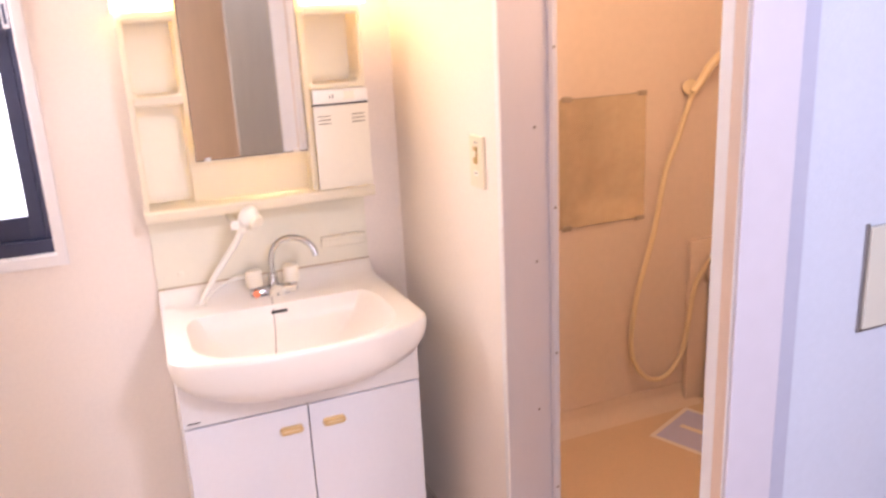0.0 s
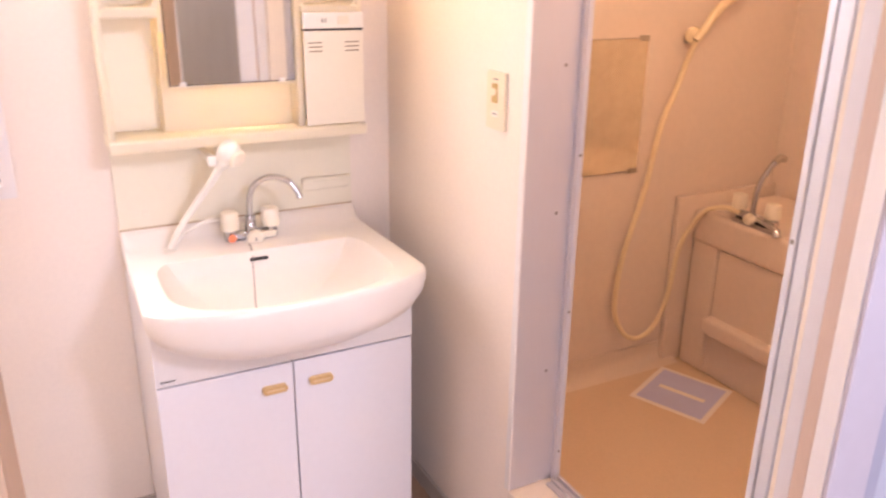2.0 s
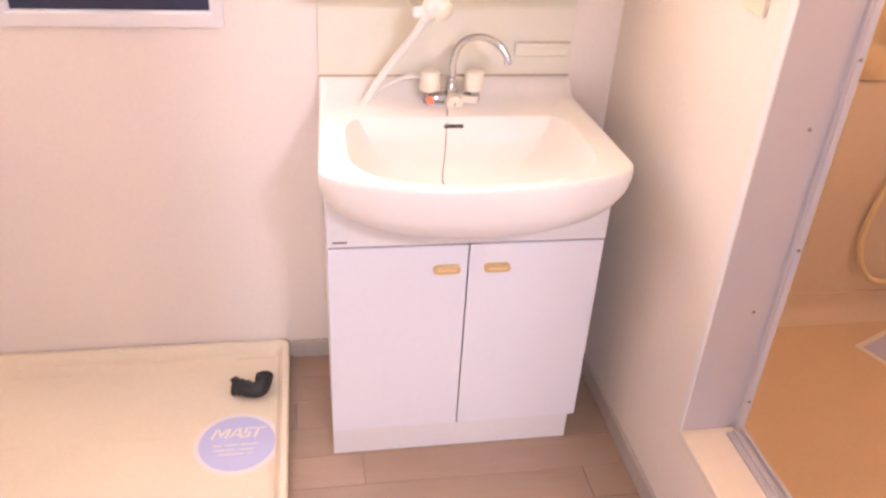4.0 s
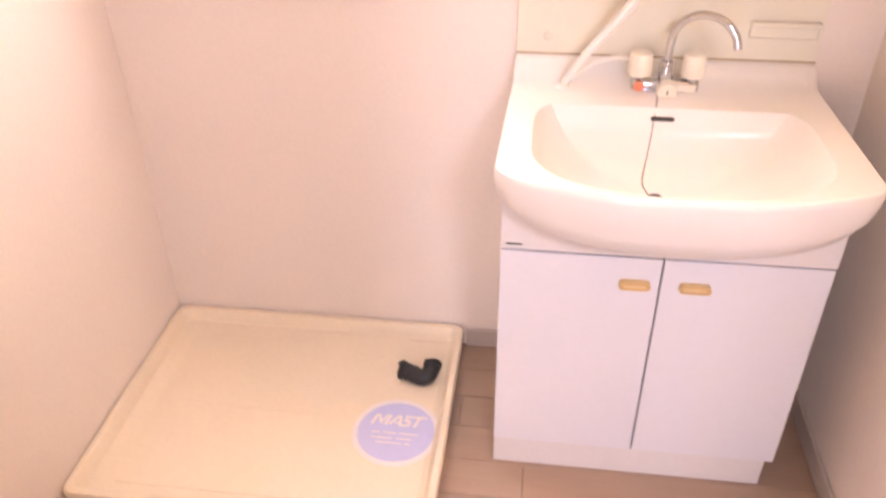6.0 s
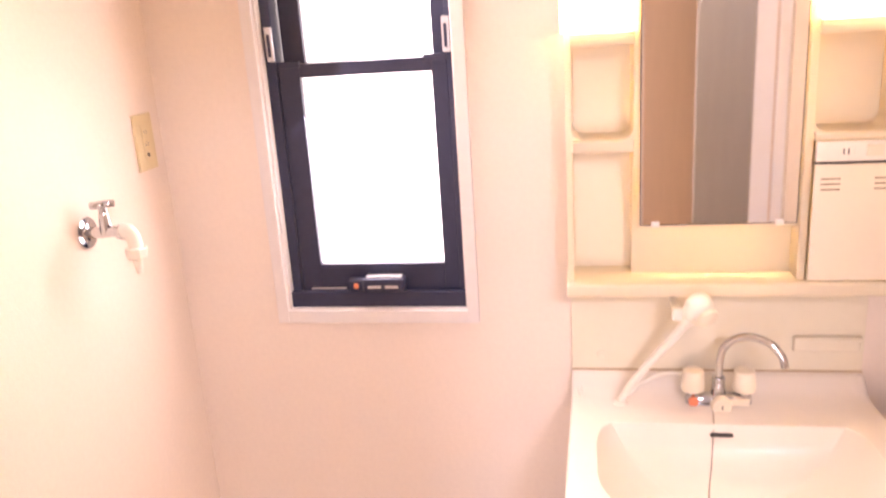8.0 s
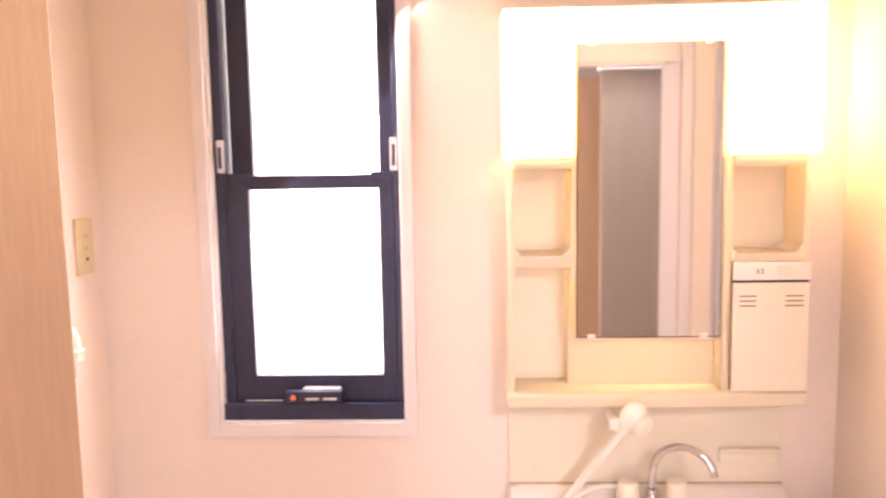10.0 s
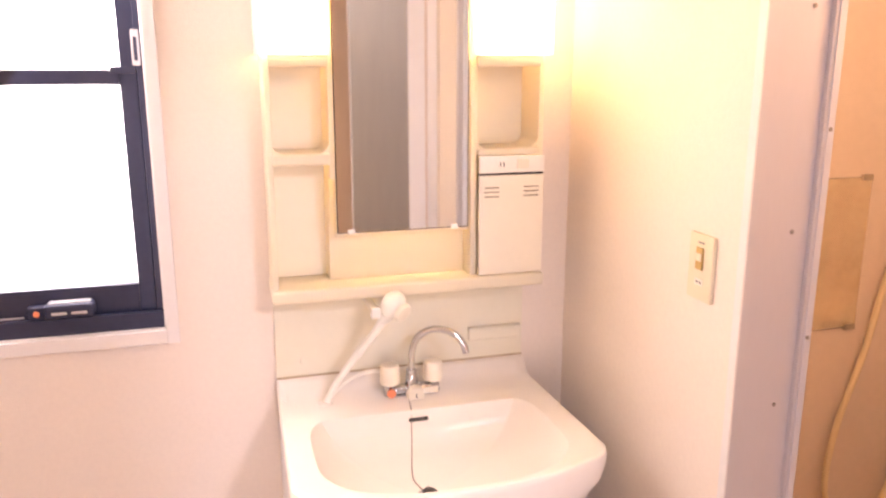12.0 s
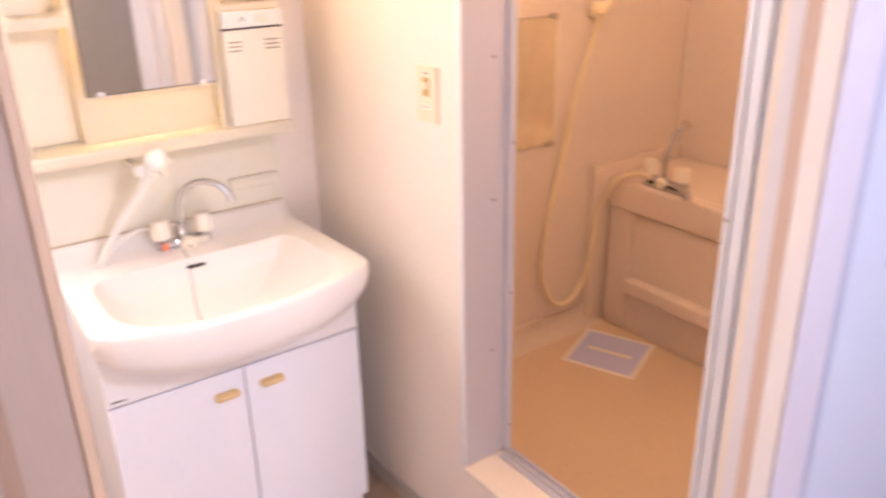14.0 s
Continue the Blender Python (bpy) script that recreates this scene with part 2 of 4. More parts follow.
def round_rect(x0, y0, x1, y1, r, n=6):
    """Corner-rounded rectangle as (x, y) points."""
    out = []
    for cx, cy, a in ((x1 - r, y1 - r, 0), (x0 + r, y1 - r, 90), (x0 + r, y0 + r, 180), (x1 - r, y0 + r, 270)):
        out += [(cx + r * math.cos(radians(a + 90 * k / n)), cy + r * math.sin(radians(a + 90 * k / n))) for k in range(n + 1)]
    return out


def extrude_outline(points, axis, lo, hi):
    """A plate from an outline in the other two axes, between lo and hi along the axis."""
    def place(p, d):
        v = list(p)
        v.insert(axis, d)
        return v
    return loft([[place(p, lo) for p in points], [place(p, hi) for p in points]])


# ---- plan ----
XL, XR = -1.555, 0.068        # side walls of the washroom
YF, YH = -1.45, -1.53         # front partition, its two faces, west of the entrance
YR0, YR1 = -1.465, -1.436     # the same, east of it
YRH = -1.491                  # its hall face
JL, JR = -0.838, -0.015       # entrance jambs
ZC = 2.35
BY0, BY1 = -0.68, -1.357      # bath opening
BX = 0.20                     # inner face of the bath unit
SILL = 0.28
WX0, WX1, WZ0, WZ1 = -1.302, -0.881, 0.965, 1.98

# ---- structure ----
structure("wall_north", boxes(((XL - 0.1, 0, -0.02), (WX0, 0.12, ZC)), ((WX1, 0, -0.02), (BX, 0.12, ZC)), ((WX0, 0, -0.02), (WX1, 0.12, WZ0)), ((WX0, 0, WZ1), (WX1, 0.12, ZC))),
          M_WALL, "pale pink textured wallpaper wall with a dark sash window beside the vanity")
structure("wall_west", boxes(((XL - 0.1, YF - 0.05, -0.02), (XL, 0, ZC))), M_WALL, "pale textured wallpaper wall behind the washing machine tap")
structure("wall_east", boxes(((XR, BY0, -0.02), (BX - 0.004, 0, ZC)), ((XR, BY1, -0.02), (BX - 0.004, BY0, SILL - 0.02)), ((XR, YR1, -0.02), (BX - 0.004, BY1, ZC)), ((XR, BY1, 2.02), (BX - 0.004, BY0, ZC))),
          M_WALL, "pale wallpaper wall between the washroom and the bathroom opening")
structure("wall_south", boxes(((-1.9, YH - 0.05, -0.02), (JL - 0.0125, YF - 0.05, ZC)), ((0.0421, YRH + 0.004, -0.02), (1.75, YR1, ZC)), ((JL - 0.0125, YR0, 1.905), (0.042, YR1, ZC))),
          M_WALL, "pale wallpaper partition wall with the washroom entrance")
structure("ceiling", boxes(((-1.9, -3.5, ZC), (1.75, 0.12, ZC + 0.1))), M_CEIL, "white papered ceiling over washroom and hall")
structure("hall_wall_west", boxes(((-1.9, -3.5, -0.02), (-1.8, YH, ZC))), M_WALL, "pale wallpaper hall wall")
structure("hall_wall_east", boxes(((1.65, -3.5, -0.02), (1.75, YH, ZC))), M_WALL, "pale wallpaper hall wall")
# The tall opening is made up, to hold the hall fill light.
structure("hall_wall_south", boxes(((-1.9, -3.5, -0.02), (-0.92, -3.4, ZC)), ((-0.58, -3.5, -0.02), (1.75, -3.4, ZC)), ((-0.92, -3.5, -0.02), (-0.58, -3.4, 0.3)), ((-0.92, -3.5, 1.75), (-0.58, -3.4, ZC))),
          M_WALL, "pale wallpaper hall wall with an unseen opening added for the fill light")
structure("hall_partition", boxes(((-0.045, -2.86, 2.0), (1.65, -2.75, ZC)), ((0.78, -2.86, -0.02), (1.65, -2.75, 2.0))),
          M_WALL, "pale wallpaper partition in the hall")
structure("ground", boxes(((-60, -60, -0.35), (60, 60, -0.25))), mat("ground_earth", (0.2, 0.19, 0.17), 0.9, spread=0.3, stain=0.5), "bare grey ground outside the building")
structure("backdrop", boxes(((-2.6, 0.9, -0.2), (0.6, 0.91, 3.0))), M_SKYCARD, "bright overexposed daylight outside the window")

floor = structure("floor", boxes(((-1.9, -3.5, -0.1), (1.75, 0.12, -0.005))), M_FLOORBASE, "brown wood-look plank floor of washroom and hall")

# washroom trim
structure("baseboard", boxes(((-0.753, -0.010, 0), (XR - 0.01, 0, 0.055)), ((XR - 0.010, BY1, 0), (XR, -0.001, 0.055)), ((XL, YF - 0.049, 0), (XL + 0.01, -0.656, 0.055)), ((XL + 0.011, YF - 0.0495, 0), (JL - 0.013, YF - 0.04, 0.055)), bevel=0.0025),
          M_BASE, "grey-beige vinyl baseboard along the washroom walls")
entrance = structure("entrance_frame", boxes(((JL - 0.006, YH - 0.060, 0), (JL, YF - 0.046, 1.90)), bevel=0.0015), M_TAN, "tan wooden jamb of the washroom entrance")
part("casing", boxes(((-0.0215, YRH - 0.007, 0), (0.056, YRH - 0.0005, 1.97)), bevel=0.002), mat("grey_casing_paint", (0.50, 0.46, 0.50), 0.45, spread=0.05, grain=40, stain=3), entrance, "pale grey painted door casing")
# Flat strip; shade on the casing's side is painted in as grey-blue.
part("casing_edge", boxes(((0.0563, YRH - 0.005, 0), (0.082, YRH - 0.0005, 1.97)), bevel=0.001), mat("casing_painted_shade", (0.36, 0.36, 0.44), 0.5, spread=0.05), entrance, "strip with the shade of the casing's side put into its grey")
# Darker, bluer copy of the wallpaper, to offset the strong light falling here.
structure("hall_wall_north", boxes(((0.0425, YRH, -0.02), (1.75, YRH + 0.0038, ZC - 0.002))), mat("hall_wallpaper_dimmed", (0.45, 0.47, 0.54), 0.75, spread=0.05, grain=90, stain=1.5, bump=0.3, bump_scale=260), "wallpaper on the hall side of the partition, colour dimmed and blued against the near lamps")
structure("wall_end", extrude_outline([(-0.022, YRH), (0.0420, YRH), (0.0420, -1.4335), (0.030, -1.4335)], 2, 0.0, 1.90), M_LILAC, "white wallpapered end of the partition beside the entrance")
part("bead_right", boxes(((0.030, -1.4330, 0), (0.0420, -1.4130, 1.90)), bevel=0.001), mat("pale_bead_wood", (0.68, 0.52, 0.44), 0.5, spread=0.08, grain=50, stretch=(8, 8, 1)), entrance, "pale tan wooden bead")
part("inner_casing", boxes(((0.031, -1.4125, 0), (XR - 0.002, -1.390, 1.96)), bevel=0.002), M_LILAC, entrance, "white painted inner door casing")
part("head", boxes(((JL - 0.03, YR1 + 0.0005, 1.885), (0.0305, YR1 + 0.014, 1.96)), ((JL, YR0 - 0.01, 1.875), (-0.0225, YR1, 1.9045)), bevel=0.002), M_TRIM, entrance, "white painted head casing")
part("casing_left", boxes(((-0.98, YH - 0.062, 0), (JL - 0.0064, YH - 0.0505, 1.97)), bevel=0.002), M_BROWN, entrance, "brown outer casing")
sliding = thing("sliding_door", (-1.2, -1.61, 0), "brown wood-grain sliding door parked open beside the washroom entrance", "door")
part("door_leaf", boxes(((-1.75, -1.625, 0.008), (-0.955, -1.595, 1.93)), bevel=0.003), M_BROWN, sliding)
part("casing_groove", boxes(((-0.879, YH - 0.0632, 0), (-0.871, YH - 0.0622, 1.97))), mat("groove_brown", (0.24, 0.14, 0.09), 0.6), entrance, "darker brown groove")
hall_door = thing("hall_door", (0.38, -2.8, 0), "closed grey-brown wooden door in the hall partition", "door")
part("door_leaf", boxes(((-0.032, -2.83, 0.005), (0.779, -2.79, 1.998)), bevel=0.003), M_GREYBROWN, hall_door)

closet = thing("closet_door", (-0.14, -3.39, 0), "light tan wooden closet door in the hall corner", "door")
part("door_leaf", boxes(((-0.245, -3.399, 0.004), (0.06, -3.375, 2.02)), bevel=0.002), M_PALETAN, closet)

# bath opening trim
bath_frame = structure("bath_door_frame", boxes(((XR + 0.002, BY0 - 0.004, SILL), (BX, BY0 - 0.0005, 2.02)), ((0.184, BY0 - 0.014, SILL), (BX, BY0 - 0.004, 2.02)), bevel=0.0015),
                       M_ALU, "anodised aluminium bathroom door frame")
part("sill_rail", boxes(((0.160, BY1, SILL), (BX, BY0 - 0.024, SILL + 0.007)), ((0.172, BY1, SILL + 0.007), (0.178, BY0 - 0.025, SILL + 0.015)), ((0.190, BY1, SILL + 0.007), (0.198, BY0 - 0.025, SILL + 0.018)), bevel=0.001), M_ALU, bath_frame)
part("jamb_profile", boxes(((0.132, BY1, SILL), (BX, BY1 + 0.018, 2.02)), ((0.172, BY1 + 0.018, SILL + 0.02), (BX, BY1 + 0.03, 2.02)), bevel=0.0015), M_ALU, bath_frame)
part("bright_edge", boxes(((0.1900, BY0 - 0.0165, SILL), (0.2035, BY0 - 0.0141, 2.02)), ((0.2001, BY0 - 0.0140, SILL), (0.2035, BY0 + 0.004, 2.02)), bevel=0.0008), mat("edge_aluminium", (0.60, 0.60, 0.66), 0.35, 0.3), bath_frame, "grey aluminium edge strip")
for zz in (0.36, 0.723, 1.078, 1.43, 1.78):
    part("screw", rod((0.195, BY0 - 0.0163, zz), (0.195, BY0 - 0.0187, zz), 0.0035, seg=10, bevel=0.0008), M_SCREW, bath_frame, "small steel screw")
for zz in (0.58, 0.955, 1.262, 1.62):
    part("screw", rod((0.152, BY0 - 0.0038, zz), (0.152, BY0 - 0.0062, zz), 0.0038, seg=10, bevel=0.0008), M_SCREW, bath_frame, "small steel screw")
structure("bath_sill", boxes(((XR - 0.002, BY1, SILL - 0.02), (BX, BY0, SILL - 0.0005)), bevel=0.004), mat("sill_board", (0.78, 0.69, 0.60), 0.35, spread=0.06, grain=40), "cream sill board at the raised bathroom threshold")
structure("trim_corner", boxes(((XR - 0.0015, BY0 - 0.0045, SILL), (XR + 0.0018, BY0 - 0.0001, 2.02)), ((XR - 0.0015, BY0, SILL), (XR + 0.0, BY0 + 0.014, 2.02))), M_TRIM, "thin white corner bead on the wallpaper edge")
bath_door = thing("folding_bath_door", (0.18, -1.27, SILL), "aluminium folding bathroom door stacked open at the threshold", "door")
for k, (yy, w, x) in enumerate(((-1.258, 0.012, 0.147), (-1.2715, 0.022, 0.150), (-1.295, 0.018, 0.158), (-1.3145, 0.020, 0.150))):
    part("stile", boxes(((x, yy - w, SILL + 0.02), (0.208 - 0.006 * (k % 2), yy, 1.98)), bevel=0.002, seg=3), M_STILE, bath_door)
part("pivot", boxes(((0.1462, -1.267, 1.072), (0.1475, -1.261, 1.079)), bevel=0.001), M_SCREW, bath_door, "small dark latch slot")

# bathroom shell
BN, BE, BS, BF, BC = -0.10, 1.52, -1.432, 0.12, 2.08
structure("bath_wall_north", boxes(((BX, BN, BF - 0.05), (BE, 0, BC))), M_BATH, "cream moulded bathroom wall panel")
structure("bath_wall_east", boxes(((BE, BS, BF - 0.05), (BE + 0.08, 0, BC))), M_BATH, "cream moulded bathroom wall panel")
structure("bath_wall_south", boxes(((BX, BS, BF - 0.05), (BE, BS + 0.05, BC))), M_BATH, "cream moulded bathroom wall panel")
structure("bath_wall_west", boxes(((BX - 0.003, BY0 + 0.0, BF - 0.05), (BX + 0.012, BN, BC)), ((BX - 0.003, BS + 0.05, BF - 0.05), (BX + 0.012, BY1, BC)), ((BX - 0.003, BY1, BF - 0.05), (BX + 0.012, BY0, SILL - 0.006)), ((BX - 0.003, BY1, 2.03), (BX + 0.012, BY0, BC))),
          M_BATH, "cream moulded bathroom wall panel around the door")
structure("bath_ceiling", boxes(((BX, BS, BC), (BE + 0.08, 0, BC + 0.06))), M_BATH, "cream bathroom ceiling panel")
structure("bath_floor", boxes(((BX, BS, BF - 0.12), (BE, 0, BF))), M_BATHFLOOR, "orange-cream moulded bathroom floor pan")


def cove(a, b, r, inward, height):
    """A concave strip along the foot of a wall."""
    bm = bmesh.new()
    a, b, inward = Vector(a), Vector(b), Vector(inward)
    prof = [(0.004, height)] + [(0.004 + r - r * math.sin(radians(t)), r - r * math.cos(radians(t))) for t in range(90, -1, -15)] + [(-0.01, -0.001), (-0.01, height)]
    rows = [[bm.verts.new(p + inward * o + Vector((0, 0, h))) for o, h in prof] for p in (a, b)]
    n = len(prof)
    for k in range(n):
        bm.faces.new((rows[0][k], rows[0][(k + 1) % n], rows[1][(k + 1) % n], rows[1][k]))
    bm.faces.new(rows[0])
    bm.faces.new(rows[1][::-1])
    return bm


structure("bath_cove", cove((BX + 0.012, BN, BF), (1.12, BN, BF), 0.05, (0, -1, 0), 0.075), M_BATHDARK, "rounded cove at the foot of the bathroom wall", smooth=True)


# ---- window ----
def window():
    w = thing("window_1", ((WX0 + WX1) / 2, 0, WZ0), "dark-framed sash window with frosted panes in the pink wall", "window")
    w["kind"] = "structure"
    t = 0.026
    part("trim", boxes(((WX0 - t, -0.013, WZ0 - t - 0.004), (WX0, -0.0005, WZ1 + t)), ((WX1, -0.013, WZ0 - t - 0.004), (WX1 + t, -0.0005, WZ1 + t)),
                       ((WX0, -0.013, WZ0 - t - 0.004), (WX1, -0.0005, WZ0)), ((WX0, -0.013, WZ1), (WX1, -0.0005, WZ1 + t)),
                       ((WX0 + 0.0001, -0.0005, WZ0), (WX0 + 0.006, 0.04, WZ1)), ((WX1 - 0.004, -0.0005, WZ0), (WX1 - 0.0001, 0.02, WZ1)), ((WX0 + 0.006, -0.0005, WZ0 + 0.0001), (WX1 - 0.004, 0.02, WZ0 + 0.003)), bevel=0.001),
         M_TRIM, w, "off-white window trim")
    x0, x1 = WX0 + 0.006, WX1 - 0.004
    z0 = WZ0 + 0.003
    part("window_frame", boxes(((x0, 0.02, z0), (x1, 0.09, z0 + 0.030)), ((x0, 0.02, z0 + 0.03), (x0 + 0.022, 0.09, WZ1)), ((x1 - 0.014, 0.02, z0 + 0.03), (x1, 0.09, WZ1)),
                               ((x0, 0.02, WZ1 - 0.03), (x1, 0.09, WZ1 - 0.0005)), bevel=0.0015), M_SASH, w, "dark navy aluminium frame")

    def sash(y, za, zb, bottom, top, inset):
        a, b = x0 + 0.023 + inset, x1 - 0.015
        s = part("sash", boxes(((a, y, za), (a + 0.048, y + 0.025, zb)), ((b - 0.034, y, za), (b, y + 0.025, zb)), ((a + 0.048, y, za), (b - 0.034, y + 0.025, za + bottom)), ((a + 0.048, y, zb - top), (b - 0.034, y + 0.025, zb)), bevel=0.0015),
                 M_SASH, w, "dark navy aluminium sash")
        pane = part("pane", boxes(((a + 0.0485, y + 0.012, za + bottom + 0.0005), (b - 0.0345, y + 0.016, zb - top - 0.0005))), M_FROST, s, "frosted glass pane")
        pane.visible_shadow = False
        return s
    sash(0.028, z0 + 0.031, 1.520, 0.066, 0.030, 0.0)
    sash(0.058, 1.500, WZ1 - 0.031, 0.020, 0.03, 0.004)
    part("sill_track", boxes(((x0, 0.004, z0), (x1, 0.0195, z0 + 0.037)), bevel=0.002), M_SASH, w, "dark lower track")
    part("meeting_step", boxes(((x0 + 0.024, 0.022, 1.512), (x0 + 0.075, 0.0275, 1.526)), ((x1 - 0.065, 0.022, 1.512), (x1 - 0.016, 0.0275, 1.526)), bevel=0.001), M_SASH, w)
    for xx in (x0 + 0.016, x1 - 0.012):
        l = part("latch", boxes(((xx - 0.008, 0.010, 1.528), (xx + 0.008, 0.0195, 1.600)), bevel=0.003), M_GREYPL, w, "silver sash latch")
        part("latch_slot", boxes(((xx - 0.0035, 0.0075, 1.538), (xx + 0.0035, 0.0105, 1.585)), bevel=0.001), M_SASH, l)
    h = part("handle", boxes(((-1.120, -0.010, 1.008), (-1.022, 0.027, 1.040)), bevel=0.009, seg=4), M_SASH, w, "black window lock handle")
    # Pale strip paints the highlight along the handle's top edge.
    part("handle_top", boxes(((-1.112, -0.002, 1.0402), (-1.030, 0.020, 1.0428)), bevel=0.001), M_GREYPL, h, "highlight painted as a pale strip")
    part("handle_bar", boxes(((-1.106, -0.0112, 1.018), (-1.076, -0.0098, 1.024)), ((-1.067, -0.0112, 1.018), (-1.036, -0.0098, 1.024)), bevel=0.0005), M_GREYPL, h, "unreadable grey print")
    part("lock_base", boxes(((-1.155, 0.004, 1.006), (-1.1205, 0.027, 1.034)), bevel=0.004), M_SASH, w)
    part("red_dot", rod((-1.137, 0.0035, 1.020), (-1.137, 0.0, 1.020), 0.0065, seg=16, bevel=0.001), M_RED, w, "small red dot")
    part("label_strip", boxes(((-1.25, 0.0186, 1.0075), (-1.165, 0.0202, 1.0110))), M_GREYPL, w, "thin silver strip")


window()


# ---- washbasin cabinet ----
VX0, VX1 = -0.652, -0.05
VC = (VX0 + VX1) / 2


def outline(z, grow=0.0, x0=VX0, x1=VX1, back=-0.002, side=-0.475, bulge=0.068, r=0.035, n=64):
    """Closed basin outline with a bowed front and rounded corners."""
    x0, x1 = x0 - grow, x1 + grow
    side -= grow
    pts = []
    def front(x):
        u = (x - (x0 + x1) / 2) / ((x1 - x0) / 2)
        return side - bulge * (1 - abs(u) ** 2.3)
    m = n // 4
    for k in range(m):
        pts.append((x0, back + (side + r - back) * k / m))
    for k in range(6):
        a = radians(180 + 90 * k / 6)
        cx = x0 + r
        pts.append((cx + r * math.cos(a), side + r + (r + 0.0) * math.sin(a) + (front(cx) - side) * (k / 6) ** 2))
    for k in range(2 * m + 1):
        x = x0 + r + (x1 - x0 - 2 * r) * k / (2 * m)
        pts.append((x, front(x)))
    for k in range(1, 7):
        a = radians(270 + 90 * k / 6)
        cx = x1 - r
        pts.append((cx + r * math.cos(a), side + r + r * math.sin(a) + (front(cx) - side) * (1 - k / 6) ** 2))
    for k in range(1, m):
        pts.append((x1, side + r + (back - side - r) * k / m))
    pts.append((x1, back))
    mid = (x0 + x1) / 2
    return [(x + math.copysign(0.012 * min(max(-y / 0.45, 0), 1), x - mid) * (abs(x - mid) / (x1 - mid)) ** 2, y, z) for x, y in pts]


def inner(z, s=0.0, e=0.42):
    """Basin hollow outline with the same number of points as outline()."""
    ref = outline(z)
    cx, cy = VC, -0.335
    x0, x1, yb, yf = -0.606 + s, -0.100 - s, -0.156 - s * 0.5, -0.526 + s
    pts = []
    for x, y, _ in ref:
        a = math.atan2((y + 0.26) / 0.27, (x - cx) / 0.30)
        c, q = math.cos(a), math.sin(a)
        px = math.copysign(abs(c) ** e, c)
        py = math.copysign(abs(q) ** (e if q > 0 else e + 0.13), q)
        hx = (x1 - x0) / 2
        hy = (yb - yf) / 2
        X = (x0 + x1) / 2 + hx * px
        Y = (yb + yf) / 2 + hy * py
        if py < 0:
            Y += (0.058 - s * 0.2) * abs(px) ** 2.6 * -py
        pts.append((X, Y, z))
    return pts


def mixr(a, b, t, z=None):
    return [(p[0] + (q[0] - p[0]) * t, p[1] + (q[1] - p[1]) * t, z if z is not None else p[2] + (q[2] - p[2]) * t) for p, q in zip(a, b)]


def backlift(ring, lift, y1=-0.066, y0=-0.026):
    """Raises the ring's rear edge into the low upstand."""
    out = []
    for x, y, z in ring:
        t = min(max((y - y1) / (y0 - y1), 0), 1)
        out.append((x, y, z + lift * t * t * (3 - 2 * t)))
    return out


